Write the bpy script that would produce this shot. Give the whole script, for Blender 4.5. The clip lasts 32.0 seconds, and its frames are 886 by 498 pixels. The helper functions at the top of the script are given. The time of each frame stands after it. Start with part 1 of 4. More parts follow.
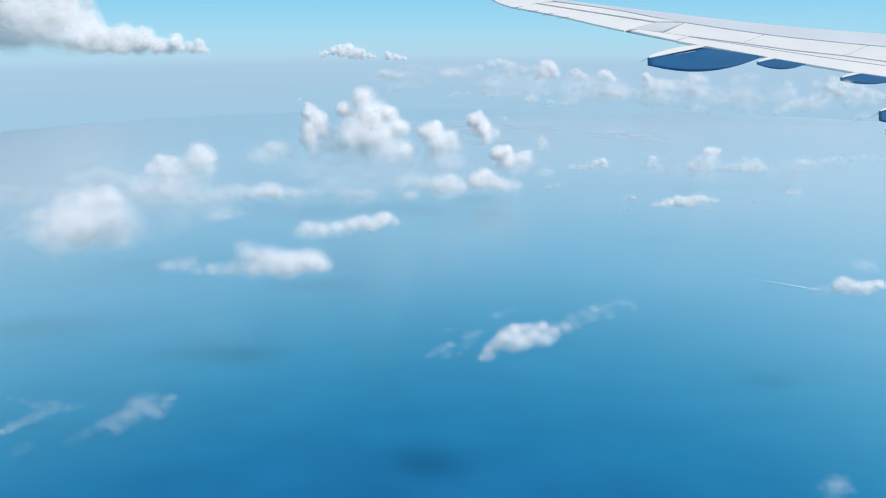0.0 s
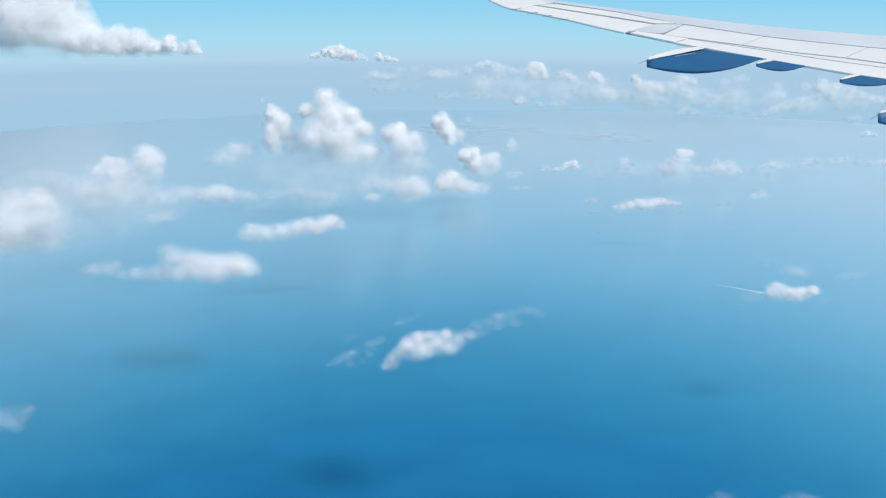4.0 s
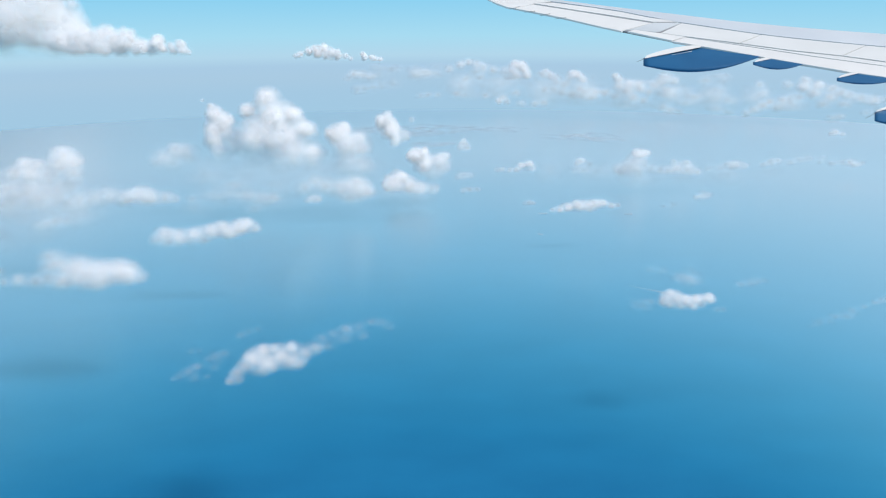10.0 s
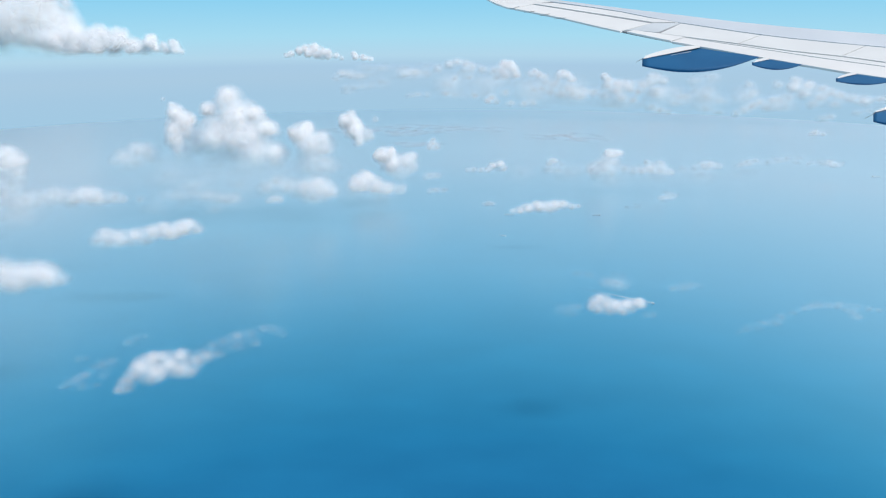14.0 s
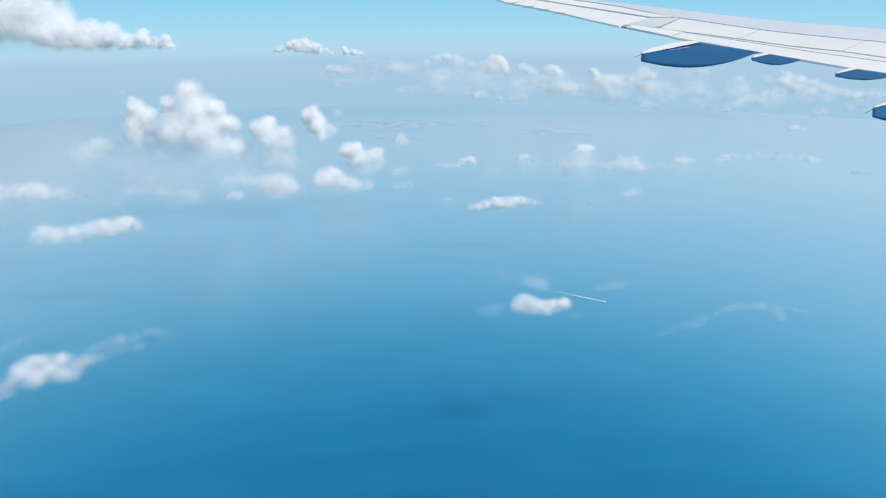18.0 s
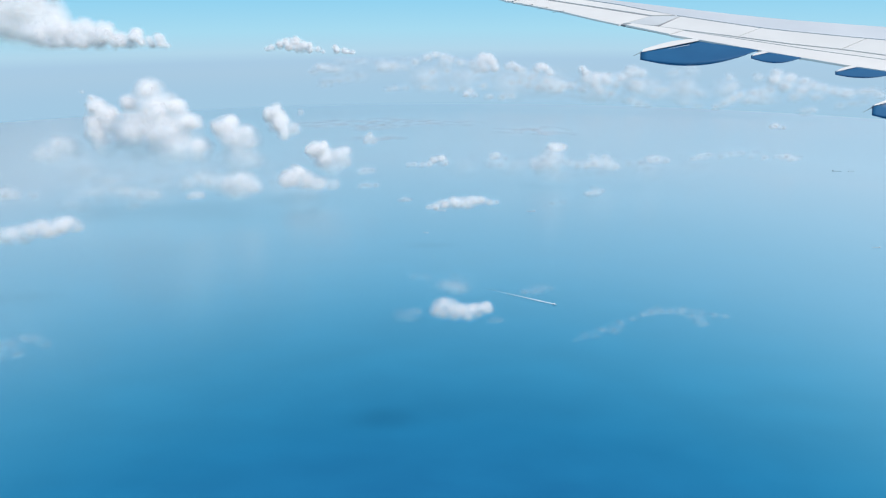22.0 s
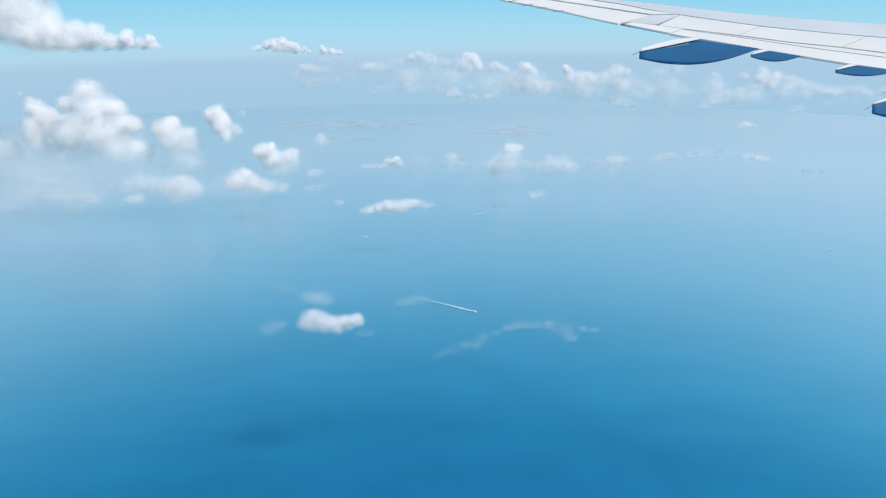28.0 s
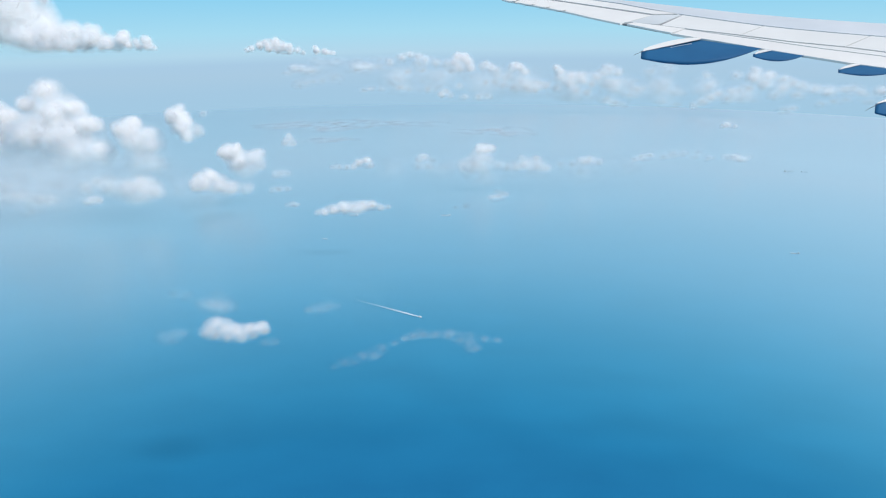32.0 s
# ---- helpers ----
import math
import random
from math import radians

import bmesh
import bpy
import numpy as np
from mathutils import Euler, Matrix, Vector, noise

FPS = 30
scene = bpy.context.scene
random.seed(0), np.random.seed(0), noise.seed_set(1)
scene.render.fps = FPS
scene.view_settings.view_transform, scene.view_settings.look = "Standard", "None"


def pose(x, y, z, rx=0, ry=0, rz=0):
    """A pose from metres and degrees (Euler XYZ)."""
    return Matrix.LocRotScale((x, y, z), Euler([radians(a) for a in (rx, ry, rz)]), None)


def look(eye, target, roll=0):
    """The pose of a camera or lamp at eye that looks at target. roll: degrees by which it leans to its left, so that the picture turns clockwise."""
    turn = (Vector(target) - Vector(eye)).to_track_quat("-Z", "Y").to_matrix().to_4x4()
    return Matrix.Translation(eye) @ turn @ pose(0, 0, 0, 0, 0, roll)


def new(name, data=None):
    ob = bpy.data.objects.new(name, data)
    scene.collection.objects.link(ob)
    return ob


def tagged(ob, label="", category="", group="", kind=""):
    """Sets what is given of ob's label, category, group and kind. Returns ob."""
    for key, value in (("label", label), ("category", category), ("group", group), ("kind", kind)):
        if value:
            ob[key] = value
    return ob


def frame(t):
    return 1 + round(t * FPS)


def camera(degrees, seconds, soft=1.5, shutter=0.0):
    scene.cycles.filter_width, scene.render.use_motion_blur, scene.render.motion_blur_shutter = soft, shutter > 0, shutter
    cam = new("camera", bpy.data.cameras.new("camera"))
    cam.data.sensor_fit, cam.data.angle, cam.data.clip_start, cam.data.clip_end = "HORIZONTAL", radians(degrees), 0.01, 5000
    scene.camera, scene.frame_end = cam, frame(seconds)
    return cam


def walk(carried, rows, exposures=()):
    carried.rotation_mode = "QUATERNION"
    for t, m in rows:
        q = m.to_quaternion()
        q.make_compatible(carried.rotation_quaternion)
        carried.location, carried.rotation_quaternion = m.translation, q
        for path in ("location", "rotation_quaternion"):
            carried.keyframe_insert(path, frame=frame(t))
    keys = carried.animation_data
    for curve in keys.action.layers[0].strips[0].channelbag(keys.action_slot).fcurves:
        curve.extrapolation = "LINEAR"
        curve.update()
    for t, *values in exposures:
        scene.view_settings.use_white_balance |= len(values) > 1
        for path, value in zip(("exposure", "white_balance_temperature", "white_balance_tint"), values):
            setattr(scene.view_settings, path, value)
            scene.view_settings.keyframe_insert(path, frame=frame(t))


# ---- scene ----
# ---- camera ----
cam = camera(70.0, 32.0, soft=1.2)
ROWS = [
    (0.0, 0.00, -0.00, 57.48, 70.101, 0.150, 0.408),
    (1.0, 3.17, 0.62, 57.36, 70.165, 0.262, 0.458),
    (2.0, 6.30, 1.27, 57.23, 70.232, 0.186, 0.518),
    (3.0, 9.39, 1.93, 57.11, 70.258, 0.092, 0.605),
    (6.0, 18.56, 4.00, 56.85, 70.207, 0.193, 0.667),
    (7.0, 21.62, 4.71, 56.79, 70.201, 0.101, 0.709),
    (8.0, 24.67, 5.44, 56.74, 70.183, 0.113, 0.729),
    (9.0, 27.69, 6.19, 56.69, 70.153, 0.209, 0.737),
    (10.0, 30.66, 6.97, 56.58, 70.177, 0.259, 0.742),
    (11.0, 33.58, 7.78, 56.43, 70.217, 0.242, 0.805),
    (12.0, 36.48, 8.63, 56.22, 70.242, 0.261, 0.839),
    (13.0, 39.37, 9.51, 55.99, 70.222, 0.182, 0.853),
    (14.0, 42.25, 10.36, 55.76, 70.199, 0.217, 0.896),
    (17.0, 50.92, 12.82, 55.10, 69.909, 0.150, 0.964),
    (18.0, 53.77, 13.61, 54.95, 69.821, 0.256, 1.018),
    (19.0, 56.61, 14.37, 54.83, 69.761, 0.385, 1.048),
    (20.0, 59.42, 15.13, 54.67, 69.749, 0.408, 1.081),
    (21.0, 62.23, 15.91, 54.50, 69.743, 0.374, 1.128),
    (22.0, 65.08, 16.70, 54.35, 69.719, 0.361, 1.183),
    (23.0, 67.98, 17.53, 54.26, 69.632, 0.387, 1.210),
    (24.0, 70.87, 18.39, 54.18, 69.551, 0.528, 1.246),
    (25.0, 73.73, 19.29, 54.06, 69.535, 0.589, 1.286),
    (28.0, 82.20, 22.01, 53.49, 69.747, 0.660, 1.456),
    (29.0, 85.01, 22.95, 53.25, 69.812, 0.606, 1.538),
    (30.0, 87.84, 23.92, 53.01, 69.833, 0.492, 1.655),
    (31.0, 90.71, 24.91, 52.79, 69.814, 0.610, 1.747),
    (32.0, 93.60, 25.92, 52.59, 69.804, 0.795, 1.834),
]
walk(cam, [(t, pose(x, y, z, rx, ry, rz)) for t, x, y, z, rx, ry, rz in ROWS])

# ---- light: high sun on the flight side, hazy tropical sky ----
SUN_ELEV, SUN_AZ = radians(58), radians(94)
scene.cycles.transparent_max_bounces = 128  # the clouds are many thin veils of vapour
scene.cycles.max_bounces, scene.cycles.diffuse_bounces, scene.cycles.transmission_bounces = 12, 8, 8  # light wanders far in them
world = bpy.data.worlds.new("world")
scene.world = world
world.use_nodes = True
wn, wl = world.node_tree.nodes, world.node_tree.links
wn.clear()
w_out = wn.new("ShaderNodeOutputWorld")
w_bg = wn.new("ShaderNodeBackground")
sky = wn.new("ShaderNodeTexSky")
sky.sky_type = "NISHITA"
sky.sun_disc = False
sky.sun_elevation, sky.sun_rotation = SUN_ELEV, SUN_AZ
sky.altitude, sky.dust_density, sky.ozone_density = 3000, 0.4, 2.0
SKY_STRENGTH = 0.15
# the haze that lies on the horizon, by height over it
w_tc = wn.new("ShaderNodeTexCoord")
w_sep = wn.new("ShaderNodeSeparateXYZ")
w_map = wn.new("ShaderNodeMapRange")
w_map.inputs["From Min"].default_value, w_map.inputs["From Max"].default_value = -0.2, 0.2
w_ramp = wn.new("ShaderNodeValToRGB")
HAZE = ((-0.20, (0.355, 0.585, 0.765)), (-0.145, (0.355, 0.585, 0.765)), (-0.10, (0.375, 0.585, 0.765)), (-0.078, (0.40, 0.595, 0.765)),
        (-0.062, (0.40, 0.60, 0.78)), (-0.048, (0.45, 0.68, 0.835)), (-0.02, (0.39, 0.71, 0.88)), (0.03, (0.27, 0.64, 0.88)), (0.2, (0.43, 0.68, 0.85)))
for i, (h, c) in enumerate(HAZE):
    e = w_ramp.color_ramp.elements[i] if i < 2 else w_ramp.color_ramp.elements.new(0.5)
for e, (h, c) in zip(w_ramp.color_ramp.elements, HAZE):
    e.position = (h + 0.2) / 0.4
for e, (h, c) in zip(w_ramp.color_ramp.elements, HAZE):
    e.color = (*c, 1)
w_scale = wn.new("ShaderNodeVectorMath")
w_scale.operation = "SCALE"
w_scale.inputs["Scale"].default_value = SKY_STRENGTH
w_fade = wn.new("ShaderNodeMapRange")
w_fade.inputs["From Min"].default_value, w_fade.inputs["From Max"].default_value = 0.3, 1.0
w_mix = wn.new("ShaderNodeMix")
w_mix.data_type = "RGBA"
wl.new(w_tc.outputs["Generated"], w_sep.inputs[0])
wl.new(w_sep.outputs["Z"], w_map.inputs["Value"])
wl.new(w_sep.outputs["Z"], w_fade.inputs["Value"])
wl.new(w_map.outputs[0], w_ramp.inputs[0])
wl.new(sky.outputs[0], w_scale.inputs[0])
wl.new(w_fade.outputs[0], w_mix.inputs["Factor"])
wl.new(w_ramp.outputs[0], w_mix.inputs["A"])
wl.new(w_scale.outputs[0], w_mix.inputs["B"])
wl.new(w_mix.outputs["Result"], w_bg.inputs["Color"])
wl.new(w_bg.outputs[0], w_out.inputs[0])
lamp = bpy.data.lights.new("sun", "SUN")
lamp.energy, lamp.angle, lamp.color = 4.0, radians(15.0), (1.0, 0.92, 0.85)
sun = new("sun", lamp)
sun.matrix_world = look((300 * math.sin(SUN_AZ), 300 * math.cos(SUN_AZ), 300 * math.tan(SUN_ELEV)), (0, 0, 0))


# ---- materials ----
def material(name):
    m = bpy.data.materials.new(name)
    m.use_nodes = True
    nt = m.node_tree
    return m, nt, nt.nodes, nt.links, nt.nodes["Principled BSDF"]


def noise_node(nt, scale, detail=4.0, coord="Object", stretch=None):
    tc = nt.nodes.new("ShaderNodeTexCoord")
    n = nt.nodes.new("ShaderNodeTexNoise")
    n.inputs["Scale"].default_value, n.inputs["Detail"].default_value = scale, detail
    if stretch:
        mp = nt.nodes.new("ShaderNodeMapping")
        mp.inputs["Scale"].default_value = stretch
        nt.links.new(tc.outputs[coord], mp.inputs[0])
        nt.links.new(mp.outputs[0], n.inputs["Vector"])
    else:
        nt.links.new(tc.outputs[coord], n.inputs["Vector"])
    return n


def two_tone(nt, fac, a, b, lo=0.35, hi=0.65):
    r = nt.nodes.new("ShaderNodeValToRGB")
    r.color_ramp.elements[0].position, r.color_ramp.elements[1].position = lo, hi
    r.color_ramp.elements[0].color, r.color_ramp.elements[1].color = (*a, 1), (*b, 1)
    nt.links.new(fac, r.inputs[0])
    return r


def painted(name, a, b, rough=0.4, scale=0.02, metal=0.0, bump=0.0):
    m, nt, nn, ll, p = material(name)
    n = noise_node(nt, scale, 6)
    r = two_tone(nt, n.outputs["Fac"], a, b)
    ll.new(r.outputs[0], p.inputs["Base Color"])
    p.inputs["Roughness"].default_value, p.inputs["Metallic"].default_value = rough, metal
    if bump:
        bp = nn.new("ShaderNodeBump")
        bp.inputs["Strength"].default_value = bump
        n2 = noise_node(nt, scale * 12, 4)
        ll.new(n2.outputs["Fac"], bp.inputs["Height"])
        ll.new(bp.outputs[0], p.inputs["Normal"])
    return m


def water():
    """Deep water under a sky gloss that grows towards the grazing view; its tint paints in the haze."""
    m, nt, nn, ll, p = material("sea_water")
    nn.remove(p)
    n = noise_node(nt, 0.006, 5, stretch=(0.6, 1.6, 1))
    r = two_tone(nt, n.outputs["Fac"], (0.0082, 0.096, 0.224), (0.0125, 0.138, 0.282), 0.33, 0.67)
    df, gl, mix = nn.new("ShaderNodeBsdfDiffuse"), nn.new("ShaderNodeBsdfGlossy"), nn.new("ShaderNodeMixShader")
    n2 = noise_node(nt, 0.09, 7, stretch=(0.7, 1.3, 1))
    r2 = two_tone(nt, n2.outputs["Fac"], (0.90, 0.90, 0.92), (1.10, 1.10, 1.08), 0.3, 0.7)
    mu = nn.new("ShaderNodeVectorMath")
    mu.operation = "MULTIPLY"
    ll.new(r.outputs[0], mu.inputs[0])
    ll.new(r2.outputs[0], mu.inputs[1])
    ll.new(mu.outputs[0], df.inputs["Color"])
    n3 = noise_node(nt, 0.02, 6, stretch=(1, 3, 1))
    mr = nn.new("ShaderNodeMapRange")
    mr.inputs["To Min"].default_value, mr.inputs["To Max"].default_value = 0.31, 0.34
    ll.new(n3.outputs["Fac"], mr.inputs["Value"])
    ll.new(mr.outputs[0], gl.inputs["Roughness"])
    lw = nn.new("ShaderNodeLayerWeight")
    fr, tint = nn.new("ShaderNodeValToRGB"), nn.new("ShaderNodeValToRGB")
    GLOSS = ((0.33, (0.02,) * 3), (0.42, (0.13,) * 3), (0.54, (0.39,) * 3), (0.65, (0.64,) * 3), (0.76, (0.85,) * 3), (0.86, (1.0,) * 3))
    # gloss colour by view angle, with the pale haze over far water painted in
    HAZE_TINT = ((0.34, (0.10, 0.76, 0.95)), (0.42, (0.15, 0.83, 0.96)), (0.54, (0.35, 0.88, 0.99)), (0.65, (0.60, 0.91, 0.99)), (0.83, (0.86, 0.885, 0.91)), (0.90, (0.80, 0.845, 0.88)), (0.98, (0.745, 0.80, 0.845)))
    for node, stops in ((fr, GLOSS), (tint, HAZE_TINT)):
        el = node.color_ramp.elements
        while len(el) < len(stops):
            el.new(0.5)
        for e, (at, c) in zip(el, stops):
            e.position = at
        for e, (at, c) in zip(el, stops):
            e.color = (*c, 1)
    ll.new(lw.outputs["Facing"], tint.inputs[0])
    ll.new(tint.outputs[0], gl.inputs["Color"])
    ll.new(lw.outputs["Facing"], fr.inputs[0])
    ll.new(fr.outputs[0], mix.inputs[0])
    ll.new(df.outputs[0], mix.inputs[1])
    ll.new(gl.outputs[0], mix.inputs[2])
    ll.new(mix.outputs[0], nn["Material Output"].inputs[0])
    return m


def vapour():
    """A thin layer of white droplets, with an uneven density at two scales."""
    m, nt, nn, ll, p = material("cloud_vapour")
    nn.remove(p)
    out = nn["Material Output"]
    at = nn.new("ShaderNodeAttribute")
    at.attribute_name = "thickness"
    sw = nn.new("ShaderNodeAttribute")
    sw.attribute_name = "swirl"
    n = nn.new("ShaderNodeTexNoise")
    n.inputs["Scale"].default_value, n.inputs["Detail"].default_value, n.inputs["Distortion"].default_value = 1.3, 3, 0.4
    ll.new(sw.outputs["Vector"], n.inputs["Vector"])
    mr = nn.new("ShaderNodeMapRange")
    mr.inputs["From Min"].default_value, mr.inputs["From Max"].default_value = 0.3, 0.62
    mr.inputs["To Min"].default_value, mr.inputs["To Max"].default_value = 0.8, 1.12
    ll.new(n.outputs["Fac"], mr.inputs["Value"])
    m1 = nn.new("ShaderNodeMath")
    m1.operation, m1.use_clamp = "MULTIPLY", True
    ll.new(at.outputs["Fac"], m1.inputs[0])
    ll.new(mr.outputs[0], m1.inputs[1])
    df, tl, tr = nn.new("ShaderNodeBsdfDiffuse"), nn.new("ShaderNodeBsdfTranslucent"), nn.new("ShaderNodeBsdfTransparent")
    df.inputs[0].default_value = tl.inputs[0].default_value = (0.99, 0.98, 0.985, 1)
    lit, mix = nn.new("ShaderNodeMixShader"), nn.new("ShaderNodeMixShader")
    lit.inputs[0].default_value = 0.3
    ll.new(df.outputs[0], lit.inputs[1])
    ll.new(tl.outputs[0], lit.inputs[2])
    ll.new(m1.outputs[0], mix.inputs[0])
    ll.new(tr.outputs[0], mix.inputs[1])
    ll.new(lit.outputs[0], mix.inputs[2])
    ll.new(mix.outputs[0], out.inputs[0])
    return m


SEA, VAPOUR = water(), vapour()
WHITE = painted("wing_white_paint", (0.66, 0.63, 0.61), (0.71, 0.68, 0.655), 0.35, 0.004)
PANEL = painted("wing_panel_paint", (0.62, 0.605, 0.59), (0.66, 0.645, 0.63), 0.4, 0.006)
GREY = painted("wing_grey_paint", (0.46, 0.48, 0.50), (0.53, 0.55, 0.57), 0.5, 0.006)
SLAT = painted("leading_edge_metal", (0.54, 0.555, 0.585), (0.59, 0.60, 0.625), 0.4, 0.004, 0.15)
SEAM = painted("seam_sealant", (0.17, 0.17, 0.18), (0.24, 0.24, 0.25), 0.7, 0.02)
BLUE = painted("fairing_blue_paint", (0.003, 0.075, 0.19), (0.005, 0.090, 0.215), 0.7, 0.006)
BLUE.node_tree.nodes["Principled BSDF"].inputs["Specular IOR Level"].default_value = 0.2
ROD = painted("static_wick_black", (0.03, 0.03, 0.035), (0.05, 0.05, 0.055), 0.6, 0.1)
FOAM = painted("wake_foam", (0.62, 0.70, 0.75), (0.85, 0.88, 0.9), 0.7, 1.5)
f_at = FOAM.node_tree.nodes.new("ShaderNodeAttribute")
f_at.attribute_name = "cover"
FOAM.node_tree.links.new(f_at.outputs["Fac"], FOAM.node_tree.nodes["Principled BSDF"].inputs["Alpha"])
# hull tone lifted in place of the haze in front of the ships
HULL = painted("hazed_hull_paint", (0.66, 0.72, 0.75), (0.72, 0.78, 0.80), 0.5, 0.6)
DECK = painted("ship_deck_paint", (0.50, 0.58, 0.62), (0.56, 0.63, 0.66), 0.6, 0.6)
CABIN = painted("ship_white_paint", (0.75, 0.75, 0.75), (0.82, 0.82, 0.82), 0.4, 0.6)
# coast soil with distance haze painted in: lifted base colour, low opacity
LAND = painted("haze_pale_coast_soil", (0.64, 0.62, 0.64), (0.55, 0.60, 0.64), 0.9, 0.05)
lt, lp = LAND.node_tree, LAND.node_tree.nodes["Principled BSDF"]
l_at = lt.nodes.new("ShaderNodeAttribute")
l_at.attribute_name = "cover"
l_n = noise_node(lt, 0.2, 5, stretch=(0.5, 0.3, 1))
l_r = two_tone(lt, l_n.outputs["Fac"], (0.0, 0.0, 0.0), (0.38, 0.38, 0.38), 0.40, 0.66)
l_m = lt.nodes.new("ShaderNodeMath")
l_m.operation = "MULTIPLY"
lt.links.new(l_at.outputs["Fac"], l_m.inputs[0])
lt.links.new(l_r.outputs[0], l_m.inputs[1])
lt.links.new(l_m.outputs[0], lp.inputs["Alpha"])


# ---- helpers of the scene ----
def part(name, bm, mat, parent=None, label=""):
    me = bpy.data.meshes.new(name)
    bm.to_mesh(me)
    bm.free()
    me.materials.append(mat)
    ob = new(name, me)
    if parent:
        ob.parent = parent
    if label:
        tagged(ob, label)
    return ob


EARTH = 6700.0  # the sea falls away with distance


def sea_z(x, y):
    return -((x - 47) ** 2 + (y - 13) ** 2) / (2 * EARTH)


# ---- the sea ----
bm = bmesh.new()
xs = [i * 20 for i in range(-90, 91)]
ys = [i * 20 for i in range(-30, 80)]
grid = [[bm.verts.new((x, y, sea_z(x, y))) for x in xs] for y in ys]
for a, b in zip(grid, grid[1:]):
    for i in range(len(xs) - 1):
        bm.faces.new((a[i], a[i + 1], b[i + 1], b[i]))
for f_ in bm.faces:
    f_.smooth = True
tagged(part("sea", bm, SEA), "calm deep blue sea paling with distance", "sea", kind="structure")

# ---- the wing ----
# It flies along with the eye, so in this standing place it is built large and far off, where it keeps its bearing.
# u runs along the span, v across the chord, h is height over the skin, all in drawing units.
WING_POSE = Matrix.Translation((27.69, 6.19, 56.69)) @ Matrix(((0.99991, -0.01333, -0.00093, 0), (0.01286, 0.94051, 0.33953, 0), (-0.00365, -0.33951, 0.94059, 0), (0, 0, 0, 1)))
wing = tagged(new("aircraft_wing"), "white airliner wing with grey panels and blue flap fairings", "wing")
wing.matrix_world = WING_POSE @ Matrix.Translation((600, 2000, 600))
TO_WING = wing.matrix_world.inverted() @ WING_POSE


def on_wing(u, v, h=0.0):
    far = 12.0 / (0.0050 + 3.0e-6 * (u - 1141) + 1.25e-5 * (v - 75 - 0.17 * (u - 1200)))
    return TO_WING @ Vector(((u - 784) / 1119.7 * far, far, (441 - v + h) / 1119.7 * far))


def slab(name, outline, mat, top=0.0, thick=5.0, label=""):
    """A panel of the skin: a closed outline in u, v with thickness and a softened edge."""
    bm = bmesh.new()
    up = [bm.verts.new(on_wing(u, v, top)) for u, v in outline]
    low = [bm.verts.new(on_wing(u, v, top - thick)) for u, v in outline]
    bm.faces.new(up)
    bm.faces.new(low[::-1])
    n = len(outline)
    for i in range(n):
        bm.faces.new((up[i], low[i], low[(i + 1) % n], up[(i + 1) % n]))
    bmesh.ops.recalc_face_normals(bm, faces=bm.faces)
    return part(name, bm, mat, wing, label)


lead = [(1640, 68), (1568, 61), (1500, 56), (1400, 48), (1300, 38), (1200, 26), (1150, 20), (1100, 14), (1050, 8), (990, 0), (940, -9), (900, -16)]
line_a = [(980, 3), (1050, 12.5), (1100, 20), (1150, 30), (1200, 39), (1250, 46.5), (1300, 54), (1350, 61), (1400, 67), (1450, 72), (1500, 77), (1568, 83), (1640, 90)]
trail = [(868, 0), (900, 13), (950, 22), (1000, 32), (1050, 44), (1100, 55), (1150, 65), (1195, 73)]
# the box beneath the skin shows only in the seams
slab("wing_box", [(885, 2), (905, 12), (950, 20), (1000, 30), (1100, 53), (1190, 71), (1245, 80), (1350, 98), (1500, 124), (1640, 147), (1640, 72), (1500, 60), (1300, 42), (1150, 24), (1050, 11), (950, -4)], SEAM, -1.2, 3)
slab("leading_edge_slat", line_a[::-1] + [(930, -6), (900, -14)] + lead[::-1][1:], SLAT, 0.3, 4, "bare metal leading edge slat")
slab("winglet", [(868, 0), (880, 6), (900, 13), (914, 14.5), (944, 6.5), (979, 2), (930, -7), (900, -16), (870, -14), (850, -10)], WHITE, 0.2, 3, "white upswept wing tip")
slab("outer_skin_panel", [(981, 4.6)] + [(u, v + 1.1) for u, v in line_a[1:5]] + [(1203, 38.6), (1157, 38.8), (946, 6)], WHITE, 0, 3)
slab("aileron", [(916, 14.5), (945, 8), (1154, 41), (1117, 50.5), (1103, 54)] + [(u, v) for u, v in trail[5:1:-1]] + [(916, 15.5)], WHITE, 0.1, 3, "white aileron")
slab("walkway_panel", [(1105, 53), (1118, 51.5), (1157, 40.5), (1206, 40.5), (1168, 56), (1160, 56.5), (1120, 52.5)], GREY, 0, 3, "grey painted panel")
slab("aileron_tab", [(1112, 55.5), (1124, 52.8), (1160, 57.5), (1214, 65), (1190, 71.8)], WHITE, 0, 3)


def spoiler(u0, u1, a0, a1):
    f0 = lambda u: float(np.interp(u, (1160, 1200, 1310, 1400, 1490, 1640), (57, 62.5, 76.5, 89, 98.5, 119)))
    g0 = lambda u: float(np.interp(u, [p[0] for p in line_a], [p[1] for p in line_a])) + 1.1
    lo = [(u0 + (u1 - u0) * k / 4, f0(u0 + (u1 - u0) * k / 4)) for k in range(5)]
    hi = [(a0 + (a1 - a0) * k / 4, g0(a0 + (a1 - a0) * k / 4)) for k in range(5)]
    slab("spoiler", lo + hi[::-1], PANEL, 0, 3)


